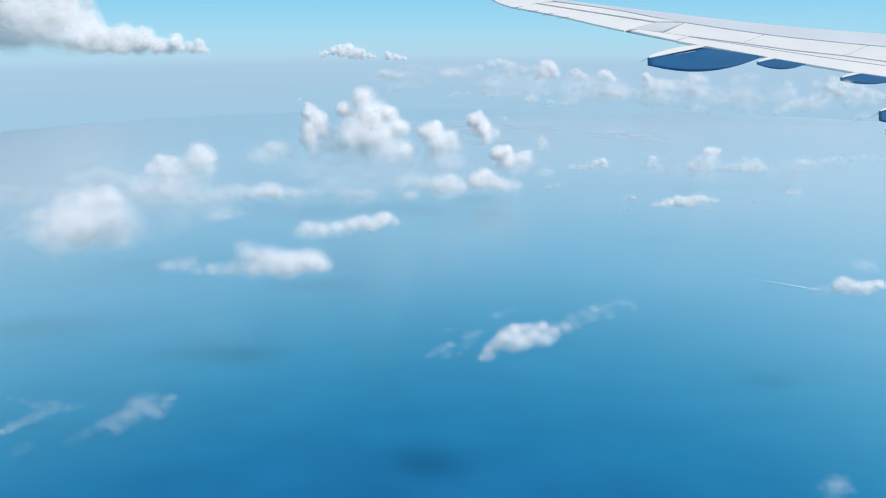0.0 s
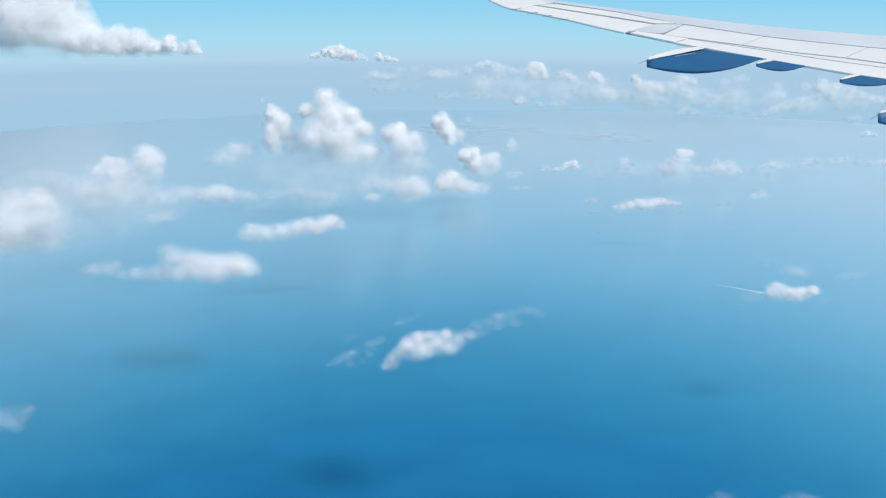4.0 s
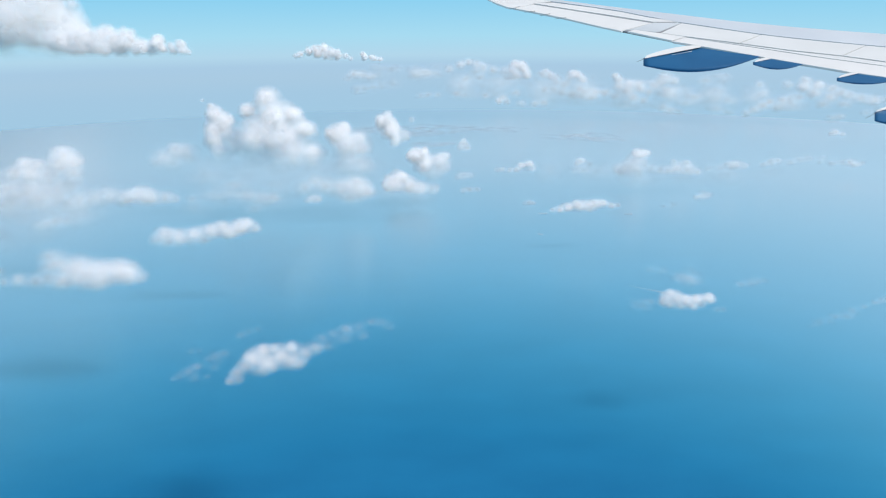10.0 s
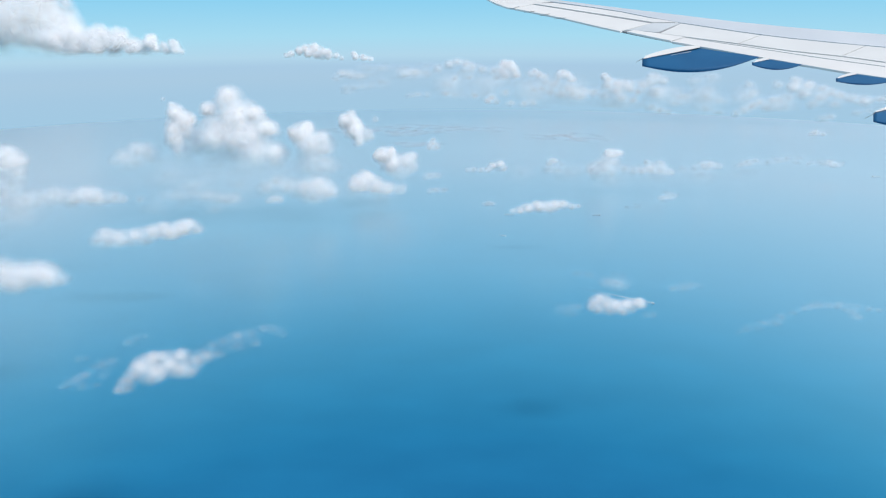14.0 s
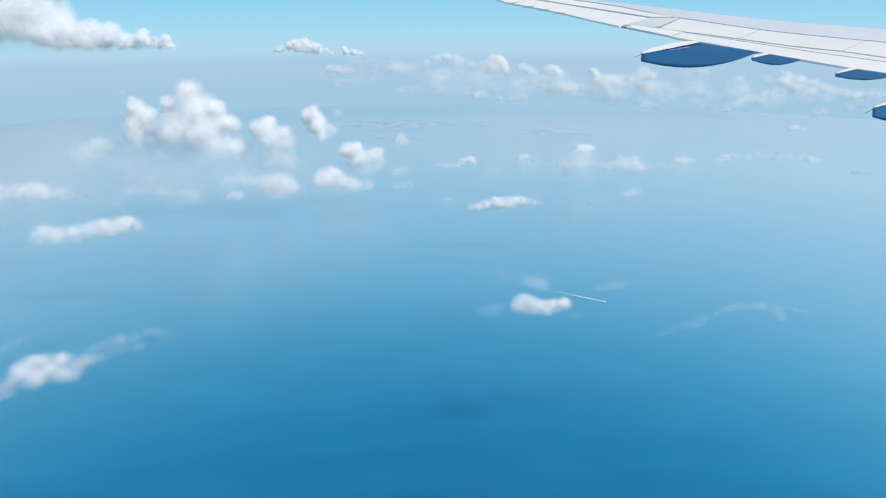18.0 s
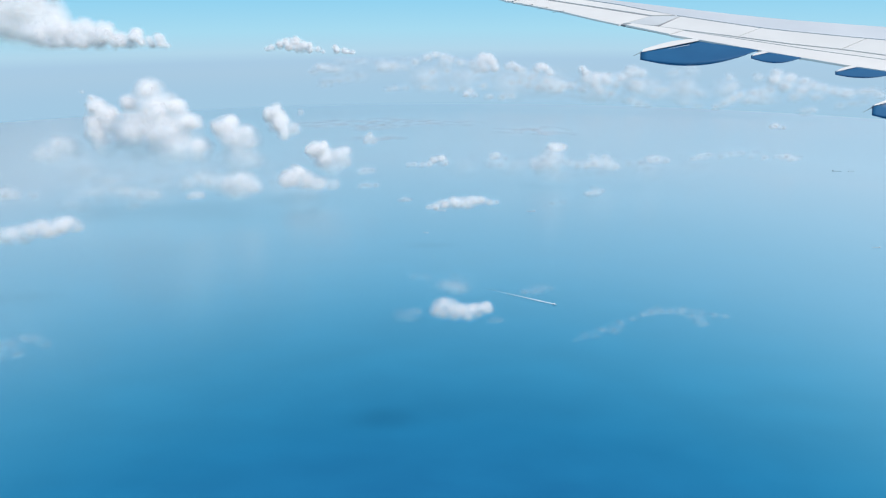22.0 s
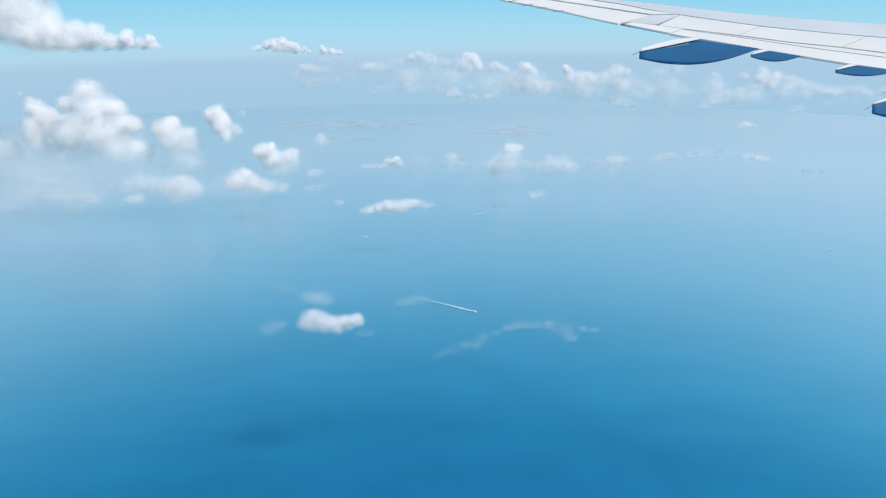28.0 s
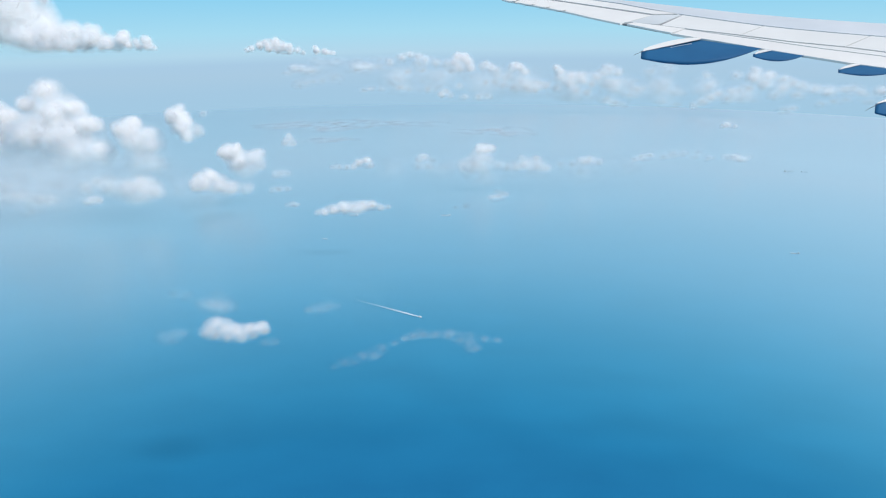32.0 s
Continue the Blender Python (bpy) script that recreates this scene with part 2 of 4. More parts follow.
spoiler(1171, 1309, 1208, 1347)
spoiler(1311.5, 1491, 1349.5, 1532)
spoiler(1493.5, 1640, 1534.5, 1640)
slab("flap_shroud", [(1217, 66), (1310, 78.3), (1400, 90.8), (1490, 100.3), (1640, 121), (1640, 130), (1568, 117), (1450, 101), (1325, 82)], PANEL, 0, 3)
slab("flap", [(1192, 73.3), (1214, 66.5), (1325, 83.3), (1450, 102.4), (1568, 118.4), (1640, 131.5), (1640, 150), (1568, 137), (1503, 127.5), (1400, 110), (1350, 101), (1245, 82.5)], WHITE, 0.2, 4, "white trailing edge flap")


def fairing(tail_u, tail_v, tail_h, nose_u, nose_v, keel, crest_u, crest_v):
    """A canoe-shaped flap track fairing: blue sides and keel, white aft cap."""
    bm = bmesh.new()
    n, rings = 16, []
    for k in range(n + 1):
        s = k / n
        u = tail_u + (nose_u - tail_u) * s
        if u < crest_u:
            top = tail_v + (crest_v - tail_v) * (u - tail_u) / (crest_u - tail_u)
        else:
            top = crest_v + (nose_v - crest_v) * (u - crest_u) / (nose_u - crest_u)
        base = tail_v + tail_h + (nose_v - tail_v - tail_h) * s
        bottom = max(top + 0.3, base + keel * (4 * s * (1 - s)) ** 1.1)
        ring = []
        for j in range(12):
            a = j / 12 * 2 * math.pi
            half = (bottom - top) / 2
            sq = math.copysign(abs(math.sin(a)) ** 0.7, math.sin(a))
            p = on_wing(u, (top + bottom) / 2 + half * sq)
            d = p - TO_WING @ Vector((0, 0, 0))
            ring.append(bm.verts.new(p + d.normalized() * (half * 1.6 * math.cos(a) + half * 1.7)))
        rings.append(ring)
    for a, b in zip(rings, rings[1:]):
        for j in range(12):
            bm.faces.new((a[j], a[(j + 1) % 12], b[(j + 1) % 12], b[j]))
    bm.faces.new(rings[0])
    bm.faces.new(rings[-1][::-1])
    bmesh.ops.recalc_face_normals(bm, faces=bm.faces)
    for f_ in bm.faces:
        f_.smooth = True
    body = part("flap_track_fairing", bm, BLUE, wing, "dark blue canoe-shaped flap track fairing")
    bm = bmesh.new()
    capring = []
    for k in range(7):
        s = k / 6
        u = tail_u + 2 + (crest_u - tail_u - 6) * s
        low = tail_v + (crest_v - tail_v) * (u - tail_u) / (crest_u - tail_u) + 1.0
        high = low - 1.2 - (8.0 if crest_v < 90 else 4.0) * math.sin(math.pi * min(1, 0.15 + s * 0.75)) ** 0.9
        ring = [bm.verts.new(on_wing(u, low)), bm.verts.new(on_wing(u + 2, (low + high) / 2)), bm.verts.new(on_wing(u + 3, high))]
        back = []
        for vtx in ring[::-1]:
            d = vtx.co - TO_WING @ Vector((0, 0, 0))
            back.append(bm.verts.new(vtx.co + d.normalized() * 30))
        capring.append(ring + back)
    for a, b in zip(capring, capring[1:]):
        for j in range(6):
            bm.faces.new((a[j], a[(j + 1) % 6], b[(j + 1) % 6], b[j]))
    bm.faces.new(capring[0])
    bm.faces.new(capring[-1][::-1])
    bmesh.ops.recalc_face_normals(bm, faces=bm.faces)
    part("fairing_cap", bm, WHITE, body, "white aft cap of the fairing")
    return body


fairing(1140, 103, 14, 1352, 99, 19, 1245, 82)
fairing(1334, 110, 5, 1428, 112, 10, 1368, 103)
fairing(1482, 138, 6, 1590, 142, 7, 1522, 129)
fairing(1549, 198, 17, 1680, 205, 14, 1600, 185)


def wick(u0, v0, u1, v1):
    """A thin static discharge rod."""
    a, b = on_wing(u0, v0, 0.5), on_wing(u1, v1, 0.5)
    bm = bmesh.new()
    bmesh.ops.create_cone(bm, cap_ends=True, segments=6, radius1=0.9, radius2=0.45, depth=(b - a).length,
                          matrix=Matrix.Translation((a + b) / 2) @ (b - a).to_track_quat("Z", "Y").to_matrix().to_4x4())
    part("static_wick", bm, ROD, wing)


for u0, v0, u1, v1 in ((921, 12, 903, 16.5), (948, 20, 929, 22.5), (974, 25, 955, 28.5), (1003, 31.5, 983, 34), (1142, 104, 1127, 111), (1552, 200, 1534, 210)):
    wick(u0, v0, u1, v1)

# a thin pale strip along the first fairing's flank
a, b = on_wing(1190, 97.5, 0), on_wing(1226, 91, 0)
bm = bmesh.new()
bmesh.ops.create_cone(bm, cap_ends=True, segments=6, radius1=0.7, radius2=1.1, depth=(b - a).length,
                      matrix=Matrix.Translation((a + b) / 2) @ (b - a).to_track_quat("Z", "Y").to_matrix().to_4x4())
part("flank_strip", bm, GREY, wing)

# ---- clouds ----
def soft_noise(shape, cell, wave, rng):
    """Smooth random values over a grid, of about unit spread, with swells of the given length along each axis."""
    mats, dims = [], []
    for n, w in zip(shape, wave):
        at = np.arange(n) * cell / w
        i = np.floor(at).astype(int)
        t = at - i
        m = np.zeros((n, i.max() + 4))
        row = np.arange(n)
        for k, b in enumerate(((1 - t) ** 3, 3 * t ** 3 - 6 * t ** 2 + 4, -3 * t ** 3 + 3 * t ** 2 + 3 * t + 1, t ** 3)):
            m[row, i + k] = b / 6
        mats.append(m)
        dims.append(m.shape[1])
    v = rng.normal(size=dims)
    for axis, m in enumerate(mats):
        v = np.moveaxis(np.tensordot(m, v, (1, axis)), 0, axis)
    return v * 2.7


def level_surface(f, level):
    """The closed surface on which the grid's values pass the level: points in grid units, and quads."""
    ins = f > level
    c = [ins[a:a + ins.shape[0] - 1, b:b + ins.shape[1] - 1, d:d + ins.shape[2] - 1] for a in (0, 1) for b in (0, 1) for d in (0, 1)]
    some, every = c[0].copy(), c[0].copy()
    for q in c[1:]:
        some |= q
        every &= q
    cells = np.argwhere(some & ~every)
    if len(cells) == 0:
        return None
    index = np.full(some.shape, -1)
    index[tuple(cells.T)] = np.arange(len(cells))
    total, count = np.zeros((len(cells), 3)), np.zeros(len(cells))
    corners = np.array([(a, b, d) for a in (0, 1) for b in (0, 1) for d in (0, 1)])
    val = [f[tuple((cells + k).T)] - level for k in corners]
    for i in range(8):
        for j in range(i + 1, 8):
            if np.abs(corners[i] - corners[j]).sum() != 1:
                continue
            cut = (val[i] > 0) != (val[j] > 0)
            t = np.where(cut, val[i] / np.where(cut, val[i] - val[j], 1), 0)
            total += cut[:, None] * (corners[i] + t[:, None] * (corners[j] - corners[i]))
            count += cut
    points = cells + total / count[:, None]
    quads = []
    for axis in range(3):
        b, d = (axis + 1) % 3, (axis + 2) % 3
        lo, hi = [slice(None)] * 3, [slice(None)] * 3
        lo[axis], hi[axis] = slice(0, -1), slice(1, None)
        e = np.argwhere(ins[tuple(lo)] != ins[tuple(hi)])
        e = e[(e[:, b] > 0) & (e[:, d] > 0) & (e[:, b] < f.shape[b] - 1) & (e[:, d] < f.shape[d] - 1)]
        ub, ud = np.eye(3, dtype=int)[b], np.eye(3, dtype=int)[d]
        q = np.stack([index[tuple((e - s).T)] for s in (ub + ud, ud, 0 * ub, ub)], 1)
        flip = ~ins[tuple(e.T)]
        q[flip] = q[flip][:, ::-1]
        quads.append(q)
    return points, np.concatenate(quads)


def cloud(name, label, base, lumps, fade=0.3, crisp=False):
    """A cloud out of flowing lobes (x, z, radius, density) with billows on them, built as nested layers of thin vapour.
    Low in the cloud the vapour thins out."""
    rng = np.random.default_rng(int(abs(base[0]) * 131 + abs(base[1]) * 17 + len(lumps)))
    far = math.hypot(base[0] - 45, base[1] - 10)
    L = np.insert(np.array(lumps, float), 1, 0.0, axis=1)
    L[:, 1] = rng.uniform(-0.5, 0.5, len(L)) * L[:, 3]
    size = float(np.mean(L[:, 3]))
    height = float((L[:, 2] + L[:, 3]).max())
    dense = float(np.max(L[:, 4]))
    outer, inner, bump, layers = (-0.30, 0.30, 0.26, 8) if crisp else (-0.46, 0.34, 0.17, 9) if dense >= 0.75 else (-0.55, 0.45, 0.34, 9)
    melt = 4.5 if crisp else 3.4 if dense >= 0.75 else 3.0  # the lower, the more the lobes run together
    long = 1.1 if crisp else 1.7 if dense >= 0.75 else 2.4  # quiet vapour spreads out sideways
    cell = min(max(far * (0.0024 if crisp else 0.0028), size * 0.14), size * 0.24)
    reach = (1.1 - outer + bump) * L[:, 3:4] * (math.sqrt(long), 1.4, 1)
    lo, hi = (L[:, :3] - reach).min(0) - 2 * cell, (L[:, :3] + reach).max(0) + 2 * cell
    shape = tuple(np.ceil((hi - lo) / cell).astype(int) + 1)
    ax = [lo[k] + np.arange(shape[k]) * cell for k in range(3)]
    w, wd = np.zeros(shape, np.float32), np.zeros(shape, np.float32)
    for x, y, z, r, d in L:
        dist = np.sqrt(((ax[0] - x) ** 2 / long)[:, None, None] + ((ax[1] - y) ** 2 / 1.7)[None, :, None] + ((ax[2] - z) ** 2 * 1.1)[None, None, :])
        g = np.exp(np.clip(melt * (1 - dist / r), -30, 6)).astype(np.float32)
        w += g
        wd += g * d
    f = np.log(w + 1e-12) / melt - (0.25 if crisp else 0.44 if dense >= 0.75 else 0.50)
    dens = wd / (w + 1e-12)
    flat = (1.0, 1.2, 1.0) if dense >= 0.75 else (2.6, 1.8, 0.8)
    billow = sum(k * (np.abs(soft_noise(shape, cell, [size * s * q for q in flat], rng)) - 0.8) for k, s in ((1, 1.0), (0.45 if crisp else 0.35, 0.5), (0.15 if crisp else 0.05, 0.26)) if size * s > 1.6 * cell)
    f = f + bump * 0.62 * billow - np.clip(-ax[2] / (0.4 * size), 0, None)[None, None, :]  # a level base
    shade = np.clip((ax[2] + 0.1 * size) / (height * fade * 1.7 + 1e-6), 0, 1) if fade > 0 else np.ones(shape[2])
    shade = (shade * shade * (3 - 2 * shade))[None, None, :] * 0.93 + 0.07
    torn = soft_noise(shape, cell, [size * 0.55 * q for q in flat], rng)
    shade = shade * np.clip(1 + (0.0 if crisp else 0.06 if dense >= 0.75 else 0.35) * torn, 0.1, 2)
    tau = -(1.0 if name == "cloud_bank" else 0.9 if crisp else 0.8 if dense >= 0.75 else 0.8 if far > 110 else 0.55) * np.log(1 - 0.95 * np.clip(dens, 0, 1)) * shade / (2 * layers)
    alpha = 1 - np.exp(-tau)
    top = tagged(new(name), label, "cloud")
    top.location = base
    for k in range(layers):
        level = outer + (inner - outer) * k / (layers - 1)
        found = level_surface(f, level)
        if found is None:
            continue
        points, quads = found
        share = 0.35 + 1.3 * k / (layers - 1)  # thinner towards the outside
        i = np.clip(np.round(points).astype(int), 0, np.array(shape) - 1)
        me = bpy.data.meshes.new("vapour_layer")
        me.vertices.add(len(points))
        me.vertices.foreach_set("co", (points * cell + lo).ravel())
        me.loops.add(len(quads) * 4)
        me.loops.foreach_set("vertex_index", quads.ravel())
        me.polygons.add(len(quads))
        me.polygons.foreach_set("loop_start", np.arange(len(quads)) * 4)
        me.polygons.foreach_set("use_smooth", np.ones(len(quads), bool))
        at = me.attributes.new("thickness", "FLOAT", "POINT")
        at.data.foreach_set("value", (alpha[tuple(i.T)] * share).astype(np.float32))
        at = me.attributes.new("swirl", "FLOAT_VECTOR", "POINT")
        at.data.foreach_set("vector", (points * cell / (size * np.array(flat))).astype(np.float32).ravel())
        me.update()
        nor = np.empty(len(points) * 3, np.float32)
        me.vertex_normals.foreach_get("vector", nor)
        nor = nor.reshape(-1, 3) * 0.30 + (0.15, -0.2, 0.5)  # light that has wandered through the droplets evens out the form
        me.normals_split_custom_set_from_vertices((nor / np.linalg.norm(nor, axis=1)[:, None]).tolist())
        me.materials.append(VAPOUR)
        layer = tagged(new("vapour_layer", me), kind="stuff")
        layer.parent = top
    return top


cloud("cumulus_cloud", "towering white cumulus cloud with cauliflower tops and a hazy base", (-24.2, 208.0, 8.7), [(-3.55, 25.47, 3.83, 1), (-9.57, 21.34, 2.94, 1), (4.19, 20.42, 3.31, 1), (7.95, 16.11, 3.52, 1), (-0.96, 19.79, 5.71, 1), (-5.25, 14.74, 5.58, 1), (2.13, 13.81, 6.14, 1), (10.22, 8.18, 3.57, 1), (4.47, 9.13, 5.25, 0.95), (-2.99, 9.88, 4.87, 0.85), (2.67, 5.33, 4.34, 0.6), (10.27, 5.52, 3.02, 0.7), (-10.56, 9.60, 4.22, 0.55), (-8.18, 5.81, 4.25, 0.35), (-0.85, 3.41, 4.26, 0.35)], 0.22, True)
cloud("cumulus_cloud", "narrow white cumulus tower with a thin wisp on top", (-44.4, 210.3, 11.6), [(-0.92, 17.23, 3.17, 1), (1.10, 14.27, 3.93, 1), (-1.59, 12.59, 3.19, 1), (-1.32, 9.11, 3.40, 1), (3.79, 10.34, 3.58, 0.85), (-0.62, 5.98, 3.23, 0.8), (4.48, 6.26, 3.42, 0.6), (-3.93, 21.61, 0.83, 0.5), (0.68, 2.90, 3.63, 0.35), (-1.68, 19.79, 1.30, 0.8)], 0.2, True)
cloud("cumulus_cloud", "rounded white cumulus tower fading at its base", (-2.5, 209.8, 8.4), [(-3.12, 14.02, 4.12, 1), (-1.47, 16.07, 2.06, 1), (0.26, 11.20, 4.33, 1), (3.56, 12.71, 3.10, 0.9), (4.33, 9.88, 3.77, 0.8), (-0.57, 7.40, 4.55, 0.7), (4.75, 4.33, 4.00, 0.45), (-1.81, 3.36, 4.20, 0.4), (-5.92, 14.31, 1.69, 1)], 0.2, True)
cloud("cumulus_cloud", "small leaning white cumulus cloud beside thin shreds", (13.2, 208.9, 18.1), [(-3.68, 8.46, 3.15, 1), (-1.78, 5.42, 2.79, 1), (-0.48, 3.09, 2.52, 0.95), (2.09, 4.30, 2.24, 0.7), (4.87, 9.10, 1.48, 0.35), (-1.02, 1.50, 1.87, 0.6)], 0.12, True)
cloud("cumulus_cloud", "lumpy white cumulus cloud over a thin haze", (23.1, 222.4, 3.6), [(-4.08, 8.94, 3.62, 1), (-1.95, 5.56, 3.64, 1), (3.35, 7.41, 3.33, 0.9), (-1.81, 10.86, 1.61, 1), (5.19, 8.93, 2.01, 0.8), (-6.89, 9.24, 1.61, 0.9), (1.04, 3.09, 3.86, 0.4), (5.14, 5.36, 2.43, 0.5)], 0.25, True)
cloud("cumulus_cloud", "low white cumulus cloud with a peaked top", (14.9, 217.9, 0.1), [(-3.51, 4.75, 3.60, 1), (-0.94, 6.38, 1.99, 1), (1.45, 3.32, 3.31, 0.95), (5.44, 2.70, 3.01, 0.85), (9.44, 2.09, 2.61, 0.55), (-5.96, 3.72, 2.40, 0.8), (-5.94, 6.28, 1.20, 0.5)], 0.2, True)
cloud("cumulus_cloud", "low soft white cumulus cloud with a ragged crest", (-3.8, 200.0, 2.0), [(3.70, 5.35, 3.49, 1), (0.17, 4.88, 3.31, 0.9), (6.40, 4.41, 3.03, 0.95), (4.93, 7.23, 2.01, 0.95), (-5.47, 5.82, 3.03, 0.65), (-11.97, 5.34, 2.94, 0.5), (-8.57, 7.23, 2.20, 0.5), (2.59, 2.51, 3.14, 0.6), (8.22, 3.94, 2.02, 0.6)], 0.15)
cloud("cumulus_cloud", "small bright white cumulus puff", (-12.5, 196.0, 3.3), [(-0.15, 1.38, 1.72, 0.8), (1.68, 1.56, 1.36, 0.76), (-1.53, 1.19, 1.18, 0.5)], 0.1)
cloud("cumulus_cloud", "pale rounded cumulus cloud melting into haze", (-59.3, 208.2, 10.8), [(0.66, 6.27, 3.39, 0.85), (-3.50, 4.17, 3.22, 0.7), (4.50, 6.55, 2.83, 0.65), (-0.69, 2.73, 3.41, 0.5), (-6.05, 3.21, 1.90, 0.5), (5.08, 4.17, 2.84, 0.4)], 0.3)
cloud("wispy_cloud", "faint hazy cloud shreds below the cumulus tower", (-35.5, 196.0, -0.5), [(-2.90, 7.25, 3.43, 0.55), (1.71, 6.32, 3.26, 0.5), (-5.85, 5.66, 2.99, 0.42), (6.91, 5.67, 2.54, 0.45), (10.79, 6.14, 2.17, 0.5), (-13.51, 3.30, 3.46, 0.3), (-1.79, 8.73, 1.80, 0.5), (4.64, 1.90, 2.37, 0.25)], 0.1)
cloud("wispy_cloud", "small hazy cloud puff with frayed edges", (34.7, 222.0, 4.5), [(-0.44, 1.72, 1.83, 0.6), (2.40, 1.93, 1.42, 0.45), (-1.97, 0.89, 1.12, 0.45)], 0.1)
cloud("cumulus_cloud", "tall ragged white cumulus cloud with a leaning peak", (-67.3, 153.8, 13.1), [(6.38, 14.53, 2.36, 1), (7.61, 12.29, 2.23, 1), (4.94, 12.15, 2.37, 0.98), (8.26, 9.73, 1.68, 0.85), (-3.64, 11.87, 1.81, 1), (-1.83, 9.89, 2.66, 1), (-0.56, 11.87, 1.40, 0.95), (-5.93, 9.75, 2.10, 0.95), (1.72, 9.17, 2.67, 0.9), (-3.67, 6.15, 3.25, 0.88), (-0.80, 5.43, 3.25, 0.8), (-7.92, 6.16, 2.97, 0.76), (2.74, 5.42, 2.97, 0.62), (5.29, 7.45, 2.53, 0.7), (-9.82, 3.24, 2.70, 0.5), (-4.23, 2.51, 3.13, 0.55), (1.48, 2.50, 2.99, 0.42)], 0.12)
cloud("cumulus_cloud", "broad soft white cumulus cloud with a blunt top", (-69.6, 116.6, 13.8), [(-0.05, 10.56, 3.47, 1), (3.82, 11.46, 2.49, 0.98), (4.30, 13.46, 1.08, 0.8), (-4.29, 7.96, 3.72, 1), (0.31, 6.81, 3.95, 1), (4.88, 7.73, 3.61, 0.9), (-7.10, 5.09, 3.08, 0.9), (-2.35, 4.50, 3.31, 0.95), (3.25, 4.85, 3.19, 0.85), (7.47, 6.24, 2.63, 0.55), (-6.63, 2.04, 2.55, 0.42), (6.05, 4.38, 3.09, 0.45), (-9.66, 4.50, 1.77, 0.55)], 0.05)
cloud("wispy_cloud", "thin grey-white cloud veil", (-81.5, 116.4, 17.7), [(-0.63, 8.70, 1.94, 0.45), (3.66, 8.47, 1.94, 0.45), (-3.88, 8.70, 1.94, 0.4), (8.03, 8.69, 1.72, 0.35), (1.59, 4.08, 1.86, 0.55), (-0.87, 2.93, 1.75, 0.5), (3.75, 2.93, 1.64, 0.4), (-3.45, 1.32, 1.65, 0.28), (-8.21, 8.70, 2.16, 0.4)], 0)
cloud("wispy_cloud", "pale hazy cloud strip", (-79.5, 140.0, 19.1), [(-4.39, 4.26, 3.08, 0.36), (-0.37, 5.05, 2.69, 0.42), (4.74, 4.78, 2.69, 0.36), (-7.27, 2.81, 2.45, 0.36), (6.88, 2.27, 2.84, 0.32), (0.40, 2.28, 2.58, 0.3)], 0)
cloud("cumulus_cloud", "long pale cumulus strip with a soft crest", (-49.0, 157.2, 12.2), [(2.35, 4.81, 2.02, 0.95), (5.16, 3.91, 2.32, 0.95), (-0.68, 3.62, 2.47, 0.85), (-4.97, 4.22, 2.32, 0.75), (-8.67, 3.63, 2.47, 0.7), (8.62, 3.61, 1.88, 0.75), (-12.42, 2.73, 2.47, 0.58), (-16.17, 1.98, 2.48, 0.5), (11.51, 3.46, 1.30, 0.5), (15.27, 3.16, 1.16, 0.3)], 0.1)
cloud("wispy_cloud", "small thin flat cloud", (-43.5, 119.7, 19.8), [(-0.33, 1.88, 1.23, 0.62), (-2.07, 1.42, 1.12, 0.56), (1.93, 2.12, 1.12, 0.5), (-3.28, 0.72, 0.90, 0.35), (3.75, 2.35, 0.67, 0.3)], 0)
cloud("cumulus_cloud", "low elongated white cloud with a raised end", (-23.9, 137.2, 10.2), [(10.10, 5.14, 1.51, 1), (8.66, 4.20, 1.82, 1), (4.42, 4.33, 1.67, 1), (6.20, 3.66, 1.83, 1), (1.81, 3.53, 1.83, 1), (-1.44, 2.99, 1.83, 1), (-4.82, 2.72, 1.83, 1), (-7.94, 2.45, 1.97, 0.95), (-8.65, 3.26, 1.21, 0.85), (-10.07, 1.63, 1.68, 0.65), (12.00, 4.06, 1.21, 0.7), (-7.25, 1.22, 1.53, 0.55), (-3.59, 1.63, 1.53, 0.6), (0.56, 1.90, 1.37, 0.6)], 0.1)
cloud("cumulus_cloud", "broad flat white cloud with a frayed tail", (-36.1, 104.1, 14.5), [(11.55, 3.51, 2.23, 1), (13.01, 3.09, 1.78, 1), (8.92, 3.09, 2.45, 1), (6.00, 2.87, 2.46, 0.98), (3.44, 3.30, 2.57, 0.94), (1.08, 4.57, 1.89, 0.76), (-0.32, 5.42, 1.45, 0.55), (1.78, 1.69, 1.90, 0.8), (-1.24, 1.69, 1.79, 0.66), (-3.49, 1.37, 1.34, 0.66), (-5.86, 1.69, 1.34, 0.6), (-8.35, 1.15, 1.01, 0.55), (-10.71, 2.23, 1.57, 0.6), (-13.12, 2.23, 1.34, 0.55), (-14.78, 1.90, 1.01, 0.45), (-9.09, 3.08, 0.90, 0.4), (6.76, 1.26, 1.57, 0.7), (14.43, 1.80, 1.34, 0.55)], 0.06)
